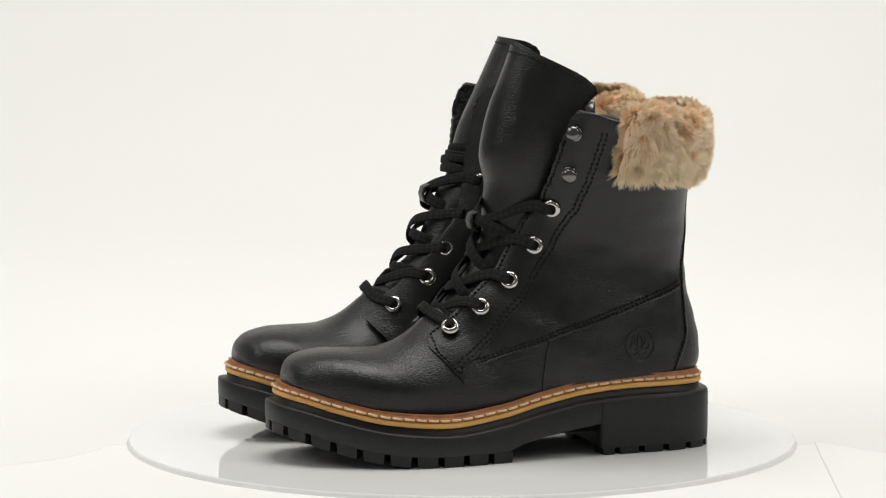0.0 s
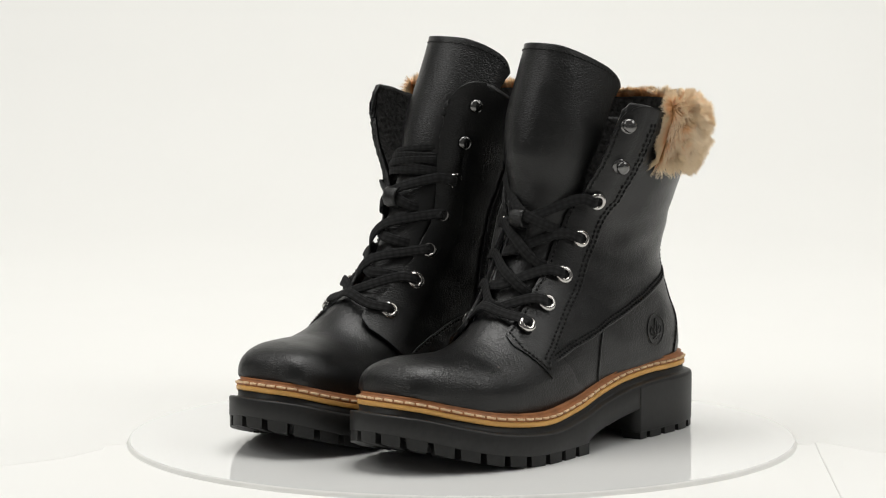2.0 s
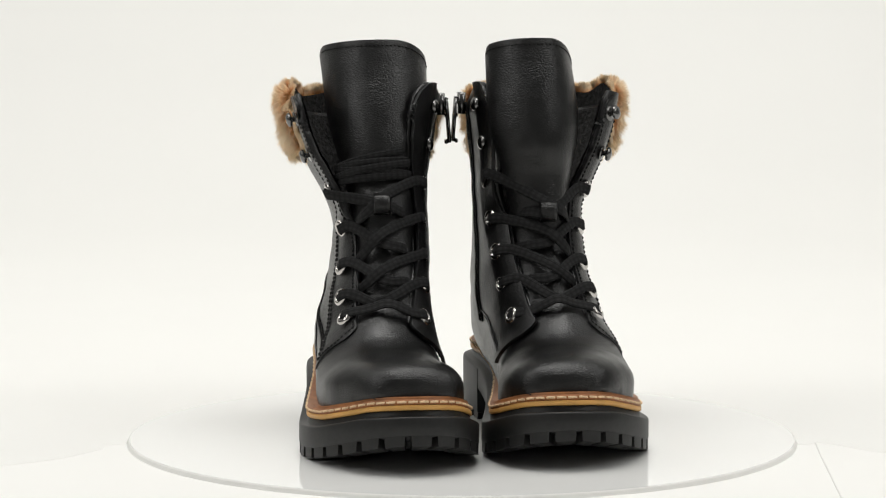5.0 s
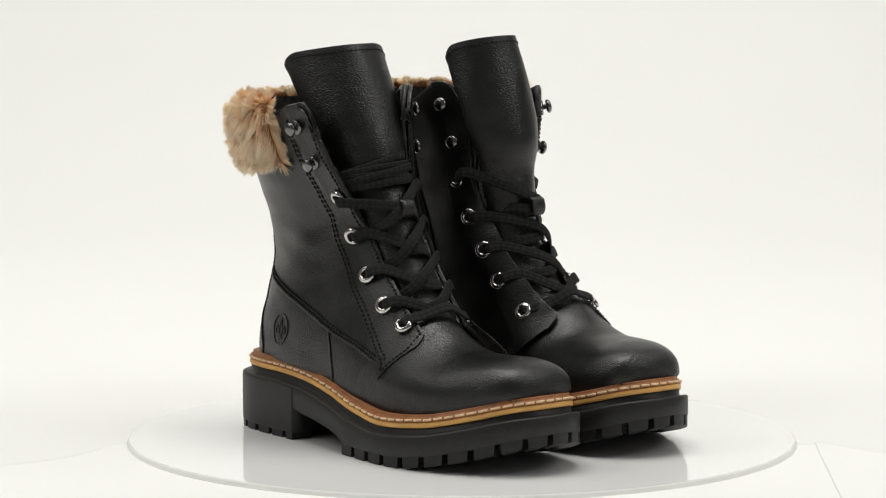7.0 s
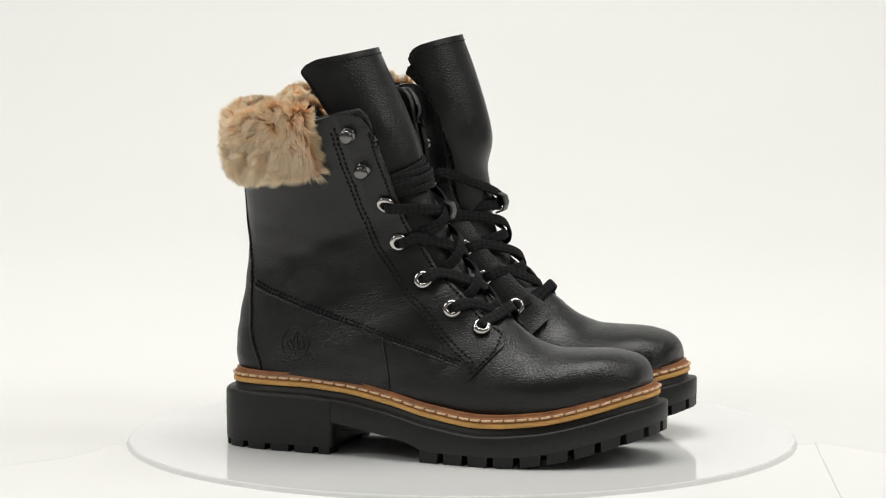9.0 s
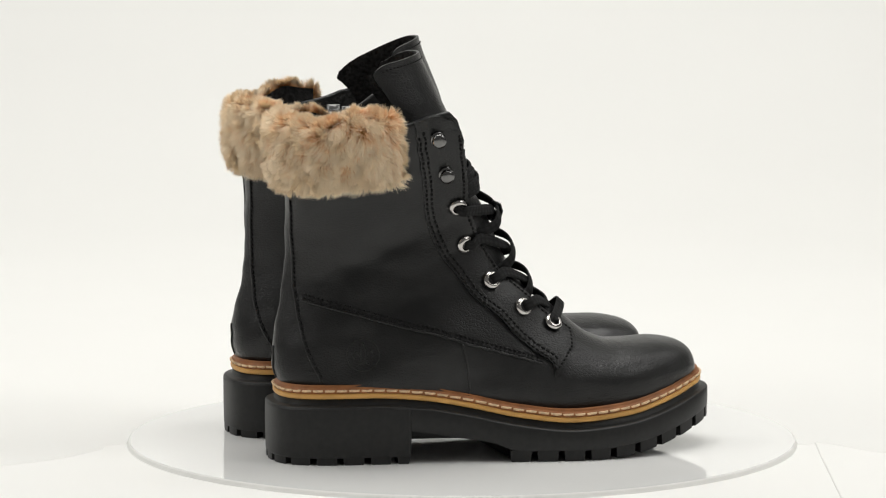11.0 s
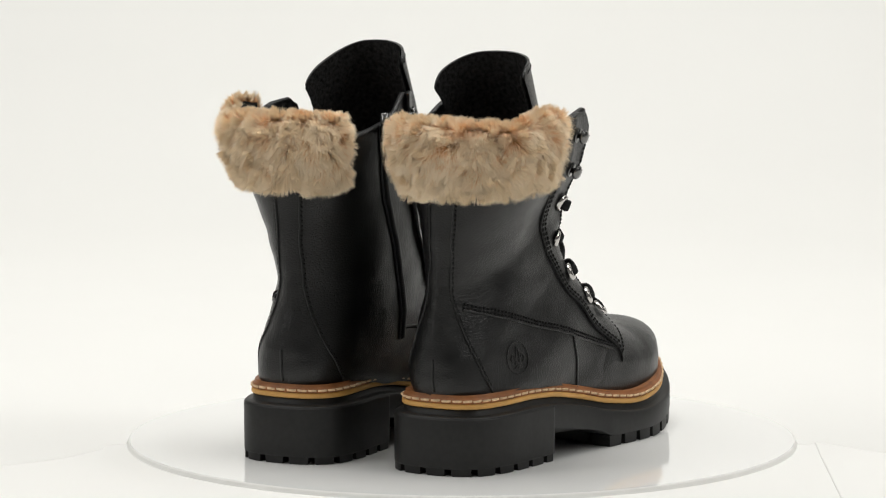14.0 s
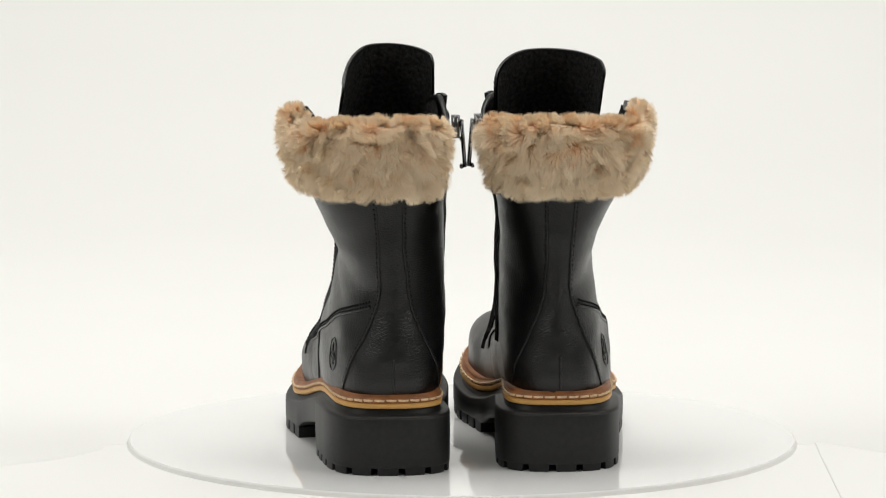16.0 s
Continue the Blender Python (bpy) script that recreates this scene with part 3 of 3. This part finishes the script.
    # lugs round the edge: cut apart by narrow notches
    def lug(points, z_low, z_high, depth, parent):
        inner = []
        for i, p in enumerate(points):
            t = (points[min(i + 1, len(points) - 1)] - points[max(i - 1, 0)]).normalized()
            inner.append(p - Vector((-t.y, t.x)) * depth)
        n = len(points)
        cen = sum(points, Vector((0, 0))) / n
        vs = []
        for shrink, zf in ((0.89, lambda y: z_low(y)), (0.94, lambda y: z_low(y) + 0.0009), (1.0, z_high)):
            vs += [Vector((cen.x + (p.x - cen.x) * shrink, cen.y + (p.y - cen.y) * shrink, zf(p.y))) for p in points]
            vs += [Vector((cen.x + (p.x - cen.x) * shrink, cen.y + (p.y - cen.y) * shrink, zf(p.y))) for p in reversed(inner)]
        m = 2 * n
        fs = [tuple(range(m - 1, -1, -1)), tuple(2 * m + j for j in range(m))]
        for i in range(2):
            for j in range(m):
                c, d = i * m + j, i * m + (j + 1) % m
                fs.append((c, d, d + m, c + m))
        put("lug", vs, fs, RUBBER, "", parent, False)

    ring = outline(-0.0003, 720)
    def chain(idx, pitch, gap, z_low, z_high, depth, parent):
        pts = [ring[i % 720] for i in idx]
        run, cur = 0.0, [pts[0]]
        for p, q in zip(pts, pts[1:]):
            run += (q - p).length
            if run > pitch:
                lug(cur[::2] if len(cur) > 6 else cur, z_low, z_high, depth, parent)
                cur, run = [], -gap
            elif run >= 0:
                cur.append(q)
        if len(cur) > 4:
            lug(cur, z_low, z_high, depth, parent)

    sole = [o for o in boot.children if o.name.startswith("outsole")][0]
    fore = [i for i in range(720) if ring[i].y < -0.001]
    chain(fore, 0.0128, 0.0024, foot_z, lambda y: foot_z(y) + 0.0066, 0.014, sole)
    back = [i for i in range(720) if ring[i].y > 0.0565]
    first = next(i for i in back if (i - 1) % 720 not in back)
    back = [(first + j) for j in range(len(back))]
    chain(back, 0.0130, 0.0020, lambda y: 0.0, lambda y: 0.0052, 0.014, heel)
    # inner tread, seen only from low down
    v, f = ring_band([level(-0.016, lambda y: foot_z(y) + 0.0012 if y < 0 else 0.012), level(-0.016, lambda y: thin(y) + 0.003)])
    put("tread", v, f, RUBBER)

    # seams with black stitches
    def seam(points, rows=(0.0,), ridge=True, pitch=0.0030, on=tree, name="seam_stitching"):
        pts = even_path(curve_points(points), 0.0015)
        snapped = [snap(p, 0.0002) for p in pts]
        verts, faces = [], []
        if ridge:
            vv, ff, _ = tube([p for p, n in snapped], 0.0007, 0.0006, [n for p, n in snapped], 8)
            put("seam", vv, ff, LEATHER)
        for shift in rows:
            line = even_path([p for p, n in snapped], 0.0004)
            i, stepn = 0, int(pitch / 0.0004)
            while i + stepn < len(line):
                p, q = line[i], line[i + int(stepn * 0.62)]
                t = (q - p).normalized()
                n = snap(p)[1]
                off = t.cross(n).normalized() * shift
                vv, ff, _ = tube([snap(p + off, 0.0001)[0], snap((p + q) / 2 + off, 0.0005)[0], snap(q + off, 0.0001)[0]], 0.0006, 0.0005, [n] * 3, 6)
                faces += [tuple(k + len(verts) for k in g) for g in ff]
                verts += vv
                i += stepn
        if verts:
            ob = put(name, verts, faces, BLACK_THREAD)
            ob["kind"] = "stuff"

    seam([(0.024, 0.1226, 0.0968), (0.028, 0.0851, 0.0859), (0.031, 0.0503, 0.075), (0.034, 0.0242, 0.0681), (0.038, -0.0075, 0.059), (0.042, -0.0330, 0.0522)], (0.0012, 0.0034))
    seam([(0.0345, 0.0250, 0.0678), (0.037, 0.0225, 0.058), (0.038, 0.021, 0.045), (0.039, 0.021, 0.038)], ())
    seam([(0.013, 0.128, 0.1560), (0.0125, 0.125, 0.126), (0.0165, 0.1231, 0.0966), (0.025, 0.1176, 0.0709), (0.032, 0.1060, 0.0455)], (0.001,))
    seam([(-0.008, 0.128, 0.1560), (-0.0085, 0.125, 0.126), (-0.0125, 0.1231, 0.0966), (-0.021, 0.1176, 0.0709), (-0.028, 0.1040, 0.0455)], (-0.001,))
    seam([(0.002, 0.129, 0.066), (0.002, 0.129, 0.046)], ())
    # crescent patch edge on the inner side
    seam([(-0.0335, 0.040, 0.070), (-0.036, 0.010, 0.066), (-0.037, -0.018, 0.052), (-0.037, -0.025, 0.040)], (0.001,))

    # zip on the inner side
    zpath = [snap(p, 0.0004) for p in even_path(curve_points([(-0.036, 0.074, 0.196), (-0.034, 0.063, 0.15), (-0.032, 0.051, 0.12), (-0.033, 0.044, 0.09), (-0.035, 0.040, 0.060)]), 0.003)]
    vv, ff, _ = tube([p for p, n in zpath], 0.0026, 0.0005, [n for p, n in zpath], 8)
    zipper = put("zip", vv, ff, LACE, "black zip")
    verts, faces = [], []
    for i, p in enumerate(even_path([p for p, n in zpath], 0.0016)):
        q, n = snap(p, 0.0012)
        t = Vector((0, 0.3, 1)).normalized()
        ac = t.cross(n).normalized()
        vv, ff, _ = tube([q - ac * 0.0014, q + ac * 0.0014], 0.0005, 0.0006, [n] * 2, 6)
        faces += [tuple(k + len(verts) for k in g) for g in ff]
        verts += vv
    ob = put("zip_teeth", verts, faces, BLACK_THREAD, "", zipper)
    ob["kind"] = "stuff"
    for sh in (0.0034, -0.0034):
        edge = []
        for p, n in zpath:
            edge.append(p + Vector((0, sh, 0)))
        edge = [snap(p, 0.0006) for p in edge]
        vv, ff, _ = tube([p for p, n in edge], 0.0006, 0.0003, [n for p, n in edge], 8)
        put("zip_edge", vv, ff, LEATHER, "", zipper)
    top, n = snap((-0.036, 0.075, 0.198), 0.003)
    vv, ff, _ = tube([top + Vector((0, 0, 0.007)), top, top - Vector((0, 0, 0.006))], 0.0042, 0.0024, [n] * 3, 10)
    slider = put("zip_slider", vv, ff, DARK_METAL, "black metal zip slider", zipper)
    pl = top + n * 0.0035
    for dy in (-0.0024, 0.0024):
        vv, ff, _ = tube([pl + Vector((0, dy, 0.004)), pl + Vector((0, dy, -0.022)) + n * 0.002], 0.0013, 0.0010, [n] * 2, 8)
        put("zip_pull", vv, ff, DARK_METAL, "", slider)
    for dz in (0.004, -0.006, -0.022):
        vv, ff, _ = tube([pl + Vector((0, -0.0028, dz)), pl + Vector((0, 0.0028, dz))], 0.0013, 0.0010, [n] * 2, 8)
        put("zip_pull", vv, ff, DARK_METAL, "", slider)

    # pressed round mark: ring and three petals
    c, n = snap((0.0330, 0.0822, 0.0632), 0.0)
    ua = Vector((0, 1, 0)) - n * n.y
    ua.normalize()
    va = n.cross(ua)
    if va.z < 0:
        va = -va
    ringp = [snap(c + ua * 0.0094 * math.cos(a) + va * 0.0094 * math.sin(a), 0.0002) for a in np.linspace(0, 2 * math.pi, 49)]
    vv, ff, _ = tube([p for p, _ in ringp], 0.00032, 0.00030, [m for _, m in ringp], 6, False)
    mark = put("pressed_mark", vv, ff, LEATHER, "round mark pressed into the leather")
    petals = [[(0, -0.006), (-0.0016, 0.000), (0, 0.0065), (0.0016, 0.000), (0, -0.006)],
              [(-0.001, -0.003), (-0.004, 0.002), (-0.006, -0.0005), (-0.0045, -0.0025)], [(0.001, -0.003), (0.004, 0.002), (0.006, -0.0005), (0.0045, -0.0025)],
              [(-0.003, -0.0032), (0.003, -0.0032)], [(-0.003, -0.0055), (0, -0.0045), (0.003, -0.0055)]]
    for pet in petals:
        pp = [snap(c + ua * x + va * y, 0.0002) for x, y in [(q.x, q.y) for q in curve_points([(x, y, 0) for x, y in pet], 6)]]
        vv, ff, _ = tube([p for p, _ in pp], 0.00042, 0.00036, [m for _, m in pp], 6)
        put("petal", vv, ff, LEATHER, "", mark)

    # eyelets and hooks
    eyes = []
    inner_eyes = [(x + 0.0045, y - 0.0015, z) if wrapped else (x, y, z) for x, y, z in INNER_EYES]
    inner_hooks = [(x + (0.0060 if wrapped else 0.0030), y, z) for x, y, z in INNER_HOOKS]
    for group in (OUTER_EYES, inner_eyes):
        line = []
        for i, p in enumerate(group):
            q, n = snap(p, 0.0036 if i == 0 else 0.0024)
            line.append((q, n))
            v, f = lathe([(0.0026, -0.001), (0.0026, 0.0008), (0.0029, 0.0014), (0.0036, 0.0016), (0.0046, 0.0012), (0.0053, 0.0005), (0.0055, -0.0004)], q, n)
            eyelet = put("eyelet", v, f, GUNMETAL, "polished gunmetal eyelet")
            # no real opening: a flat disc paints its shade inside the ring
            v, f = lathe([(0.0, 0.0001), (0.0027, 0.0001)], q, n, 16)
            put("hole", v, f, HOLE_SHADE, "", eyelet)
        eyes.append(line)
    for group in ([(0.0475, 0.0350, 0.1660), (0.0555, 0.0415, 0.1875)] if wrapped else OUTER_HOOKS, inner_hooks):
        for p in group:
            q, n = snap(p, 0.0016)
            tilt = (n + Vector((0, 0.15, 0.1))).normalized()
            v, f = lathe([(0.0, 0.0008), (0.0042, 0.0007), (0.0046, 0.0)], q, n, 20)
            hook = put("lace_hook", v, f, DARK_METAL, "dark metal lace hook")
            v, f = lathe([(0.0016, 0.0), (0.0016, 0.0024), (0.0036, 0.0027), (0.0043, 0.0035), (0.0042, 0.0044), (0.0034, 0.0053), (0.0018, 0.0059), (0.0, 0.0060)], q, tilt, 24)
            put("hook_head", v, f, DARK_METAL, "", hook)

    # laces
    def lace(points, ups, w=0.0032):
        pts = curve_points(points, 8)
        u2 = curve_points(ups, 8)
        vv, ff, uv = tube(pts, w, 0.00090, [Vector(u).normalized() for u in u2], 14)
        put("lace", vv, ff, LACE, "flat woven black lace", None, True, uv)

    front = lambda x, z, d: Vector((x, tongue_front(z) - lean * lean_share(z) * 0.7 + 0.35 * abs(x - 0.004) ** 1.5 * 6 - d, z))
    for i in range(5):
        for g, (own, other) in enumerate(((0, 1), (1, 0))):
            q, n = eyes[own][i]
            sg = 1 if own == 0 else -1
            up = Vector((0, -0.85, 0.4))
            wide = (0.0160, 0.0165, 0.0170, 0.0185, 0.0225)[i] - (0.0025 if own == 0 else 0.0)
            lip, lip_n = snap((0.004 + sg * wide, q.y - 0.0110, q.z + 0.0030), 0.0032)
            if i == 0:
                if g:
                    continue
                r, m = eyes[1][0]
                zc = q.z + 0.0055
                a1, a2 = Vector((0.0150, q.y - 0.0070, q.z + 0.0060)), Vector((-0.0095, r.y - 0.0095, r.z + 0.0040))
                lace([q - n * 0.001, q + n * 0.0030 + (r - q) * 0.05, a1, Vector((0.004, -0.0428, zc + 0.0035)), a2, r + m * 0.0030 + (q - r) * 0.05, r - m * 0.001],
                     [n, n + up * 0.3, Vector((0.3, -0.7, 0.7)), Vector((0, -0.7, 0.75)), Vector((-0.3, -0.7, 0.7)), m + up * 0.3, m])
                continue
            r, m = eyes[other][i - 1]
            over = 0.0074 if g else 0.0054
            z1 = q.z - 0.0030
            z2 = q.z + (r.z - q.z) * 0.62
            p1 = front(0.004 + sg * 0.0015, z1 - (0.0065 if i == 4 and not wrapped else 0.0015), over)
            p2 = front(0.004 - sg * 0.0110, z2, 0.0036)
            p3 = r - m * 0.0045 + Vector((sg * 0.004, 0, 0.002))
            side_up = Vector((sg * 0.55, -0.8, 0.3))
            lace([q - n * 0.001, q + n * 0.0030 + (lip - q) * 0.25, lip, p1, p2, p3], [n, n, lip_n + side_up * 0.5, up, Vector((-sg * 0.35, -0.85, 0.4)), Vector((-sg * 0.5, -0.8, 0.3))])
    # leather loop that holds the top crossing
    zc = 0.1415 if wrapped else 0.1360
    pc = Vector((0.004, tongue_front(zc) - lean * lean_share(zc) - 0.0056, zc))
    vv, ff, _ = tube([pc + Vector((0, 0.0015, 0.006)), pc + Vector((0, -0.0026, 0.0042)), pc + Vector((0, -0.0038, 0.0)), pc + Vector((0, -0.0026, -0.0042)), pc + Vector((0, 0.0015, -0.006))], 0.0050, 0.0007,
                     [Vector((0, -0.6, 1)), Vector((0, -1, 0.6)), Vector((0, -1, 0)), Vector((0, -1, -0.6)), Vector((0, -0.6, -1))], 10)
    put("lace_loop", vv, ff, LEATHER, "small leather lace loop")
    if wrapped:
        for dz, sl, pr in ((0.1665, -0.012, 0.0018), (0.1628, -0.004, 0.0024), (0.1600, -0.009, 0.0036), (0.1572, 0.005, 0.0022), (0.1540, -0.003, 0.0018)):
            pts, ups = [], []
            for j in range(9):
                u = j / 4 - 1
                z = dz + sl * u * 0.5 + 0.003 * math.cos(u * 1.9)
                w = 0.0250
                x = 0.003 + w * math.sin(u * 1.35) / math.sin(1.35)
                y = tongue_front(z) + 0.022 * (1 - math.cos(u * 1.35)) / (1 - math.cos(1.35)) - pr - 0.0015
                pts.append((x, y, z))
                ups.append((math.sin(u * 1.2), -math.cos(u * 1.2), 0.1))
            lace(pts, ups, 0.0023)

    # fur collar: a padded band folded over the back, and its hair
    phis = np.linspace(radians(89.5), radians(fur_end), 60)
    tops = [float(spline([89.5, 103, 130, 180, 225, 240, 250], [0.203, 0.205, 0.1975, 0.2000, 0.199, 0.199, 0.196], math.degrees(a))) for a in phis]
    lows = [float(spline([89.5, 103, 130, 180, 225, 240, 250], [0.1655, 0.1640, 0.1630, 0.1630, 0.1620, 0.1630, 0.166], math.degrees(a))) for a in phis]

    def leather_at(phi, z):
        lo, hi = 10.0, 16.6
        if surf(hi, phi).z < z:
            p = surf(hi, phi)
            return Vector((p.x, p.y, z))
        for _ in range(22):
            m = (lo + hi) / 2
            if surf(m, phi).z < z:
                lo = m
            else:
                hi = m
        return surf(hi, phi)

    prof = [(0.00, 0.0006), (0.0, 0.0026), (0.12, 0.0046), (0.35, 0.0058), (0.6, 0.0058), (0.82, 0.0050), (0.95, 0.0034), (1.0, 0.0008), (0.975, -0.0014)]
    grid = []
    for phi, zt, zl in zip(phis, tops, lows):
        edge = min(1.0, 0.5 + 8 * min(phi - phis[0], phis[-1] - phi))
        row = []
        p0, p1 = leather_at(phi - 0.05, 0.175), leather_at(phi + 0.05, 0.175)
        t = (p1 - p0).normalized()
        out = Vector((-t.y, t.x, 0))
        if out.dot(p0 - Vector((0.003, 0.07, 0))) < 0:
            out = -out
        out.z = 0
        out.normalize()
        for h, o in prof:
            z = zl + (zt - zl) * h
            base = leather_at(phi, z)
            row.append(Vector((base.x, base.y, z)) + out * (o * edge + 0.0006))
        grid.append(row)
    v, f = sheet(grid)
    n0 = len(prof)
    f += [tuple(range(n0)), tuple((len(grid) - 1) * n0 + j for j in range(n0))]
    collar = put("fur_collar", v, f, FUR_SKIN, "turned-down collar of brown and cream fur")
    back = []
    for phi, zt, zl in zip(phis, tops, lows):
        ring = [leather_at(phi, zl + (zt - 0.0006 - zl) * h) for h in (0.3, 0.5, 0.7, 0.85, 1.0)]
        back.append([p + Vector((0.003 - p.x, 0.070 - p.y, 0)).normalized() * 0.0019 for p in ring])
    v, f = sheet(back)
    put("collar_lining", v, f, LINING, "black plush lining", collar)
    verts, faces, uvs = [], [], []
    rows, cols = len(grid), len(prof)
    for count in range(84000):
        cap = count % 9 == 0
        i, j = rng.random() * (rows - 1.001), rng.random() ** 0.9 * (cols - 1.2)
        if cap:
            i = rng.choice((0.0, rows - 1.002))
        i0, j0 = int(i), int(j)
        u, w = i - i0, j - j0
        p = (grid[i0][j0] * (1 - u) + grid[i0 + 1][j0] * u) * (1 - w) + (grid[i0][j0 + 1] * (1 - u) + grid[i0 + 1][j0 + 1] * u) * w
        e1, e2 = grid[i0 + 1][j0] - grid[i0][j0], grid[i0][j0 + 1] - grid[i0][j0]
        n = e1.cross(e2)
        if n.length < 1e-12:
            continue
        n.normalize()
        cen = Vector((0.003, 0.070, p.z))
        if n.dot(p - cen) < 0 and j < 7:
            n = -n
        if j >= 7 and n.z < 0:
            n = -n
        side_t = e1.normalized()
        h = prof[j0][0]
        if cap:
            root = sum(grid[i0], Vector()) / cols
            p = p + (root - p) * rng.random()
            n = side_t * (-1 if i < 1 else 1)
        clump = Vector((noise.noise(p * 150), noise.noise(p * 150 + Vector((7, 1, 3))), noise.noise(p * 150 + Vector((2, 9, 5)))))
        down = Vector((0, 0, float(np.interp(j + rng.uniform(-0.8, 0.8), [0, 1.5, 3, 4.5, 6, 7.5, 9], [-0.35, -0.6, -0.8, -0.55, 0.0, 0.45, 0.6]))))
        endpull = 0.0
        if i < 3:
            endpull = -0.5 * (1 - i / 3)
        elif i > rows - 4:
            endpull = 0.5 * (1 - (rows - 1 - i) / 3)
        way = (n * 0.85 + down * (0.65 + 0.4 * rng.random()) + clump * 0.98 + side_t * (endpull + rng.uniform(-0.25, 0.25))).normalized()
        length = rng.uniform(0.0050, 0.0095) * (0.75 if j0 >= 6 else 1.0)
        bend = (down * 0.5 + clump * 0.6 - n * 0.25) * length * 0.35
        wide = way.cross(n)
        if wide.length < 1e-6:
            wide = side_t.copy()
        wide = (wide.normalized() + Vector((rng.uniform(-0.6, 0.6), rng.uniform(-0.6, 0.6), rng.uniform(-0.6, 0.6)))).normalized() * rng.uniform(0.00009, 0.00020)
        b = len(verts)
        for s, k in ((0.0, 1.0), (0.5, 0.9), (0.82, 0.55)):
            q = p + way * length * s + bend * s * s
            verts += [q - wide * k, q + wide * k]
            uvs += [(h, s), (h, s)]
        verts.append(p + way * length + bend)
        uvs.append((h, 1.0))
        faces += [(b, b + 1, b + 3, b + 2), (b + 2, b + 3, b + 5, b + 4), (b + 4, b + 5, b + 6)]
    hair = put("fur", verts, faces, FUR, "soft brown fur with cream tips", collar, True, uvs)
    hair["kind"] = "stuff"
    return boot


BOOT_R = build_boot(-1, "black leather lace-up ankle boot, spare lace round its tongue", True, 0.005, (0.017, -0.003, 0.8), SLUMP_R, (-0.05, 0.85), -0.0030, 250)
BOOT_L = build_boot(1, "black leather lace-up ankle boot with brown fur collar and tan welt", False, 0.033, (-0.0085, 0.001, 1.4), SLUMP_L, (0.75, 0.1), -0.0055, 229)


# ---- setting ----
def build_turntable():
    table = new("turntable")
    tagged(table, "round glossy white turntable disc on white paper", "turntable")
    round_at = lambda r, z: [Vector((r * math.cos(2 * math.pi * j / 256), r * math.sin(2 * math.pi * j / 256), z)) for j in range(256)]
    v, f = ring_band([round_at(r, z) for r, z in [(0.1992, -0.0006), (0.1992, 0.0)]])
    raw("platter", v, f, ACRYL, table, smooth=False)
    v, f = ring_band([round_at(r, z) for r, z in [(0.2012, -0.0035), (0.2006, -0.0027), (0.2003, -0.0018), (0.2001, -0.0010), (0.1998, -0.0004), (0.1993, -0.0001)]], False, True)
    raw("rim", v, f, PAPER, table)
    v, f = ring_band([round_at(r, z) for r, z in [(0.12, -0.0038), (0.12, -0.0008)]])
    raw("spindle_plate", v, f, PAPER, table, smooth=False)
    return table


TABLE = build_turntable()


def build_sweep():
    verts, faces = [], []
    prof = [(-3.2, -0.0038), (0.9, -0.0038)]
    for i in range(1, 17):
        a = math.pi / 2 * i / 16
        prof.append((0.9 + 1.3 * math.sin(a), -0.0038 + 1.3 * (1 - math.cos(a))))
    prof += [(2.2, 3.4)]
    for y, z in prof:
        verts += [Vector((-3.0, y, z)), Vector((3.0, y, z))]
    for i in range(len(prof) - 1):
        faces.append((2 * i, 2 * i + 1, 2 * i + 3, 2 * i + 2))
    ob = raw("backdrop", verts, faces, PAPER)
    thick(ob, 0.004)
    return tagged(ob, "seamless white paper backdrop sweeping up behind", "backdrop", kind="structure")


build_sweep()


def build_sheet():
    """A white sheet laid round the front half of the disc; its back edge curls up a little."""
    edge = [(-0.70, -0.42), (-0.45, -0.235), (-0.30, -0.115), (-0.24, -0.070), (-0.215, -0.034), (-0.2004, -0.012), (-0.1, -0.012), (0.1, -0.012), (0.2004, -0.012), (0.212, -0.006), (0.224, -0.017), (0.25, -0.046), (0.30, -0.085), (0.45, -0.18), (0.70, -0.34)]
    edge = curve_points([(x, y, 0) for x, y in edge], 8)
    rows = []
    for p in edge:
        hole = math.sqrt(max(0.0, 0.2004 ** 2 - p.x ** 2)) if abs(p.x) < 0.2004 else 0.0
        y0 = -hole if hole > 0.013 else p.y
        curl = 0.0 if hole else 0.0006 * min(1.0, (abs(p.x) - 0.2004) / 0.02)
        lift = lambda d: -0.0030 + curl * math.exp(-d / 0.012)
        ys = [y0 - d for d in (0.0, 0.004, 0.010, 0.02, 0.04, 0.08)]
        rows.append([Vector((p.x, y, lift(y0 - y))) for y in ys + [(ys[-1] - 1.3) / 2, -1.3]])
    v, f = sheet(rows)
    ob = raw("cover_sheet", v, f, PAPER)
    thick(ob, 0.0002)
    return tagged(ob, "thin white paper sheet laid round the turntable", "paper sheet")


build_sheet()


# ---- what turns ----
PLACE_R = pose(-0.0450, -0.0043, 0)
PLACE_L = pose(0.0469, 0.0021, 0)


def motions():
    times = [i * 0.25 for i in range(65)]
    turn = lambda t: pose(0, 0, 0, 0, 0, START + RATE * t)
    walk(TABLE, [(t, turn(t)) for t in times])
    walk(BOOT_R, [(t, turn(t) @ PLACE_R) for t in times])
    walk(BOOT_L, [(t, turn(t) @ PLACE_L) for t in times])


motions()
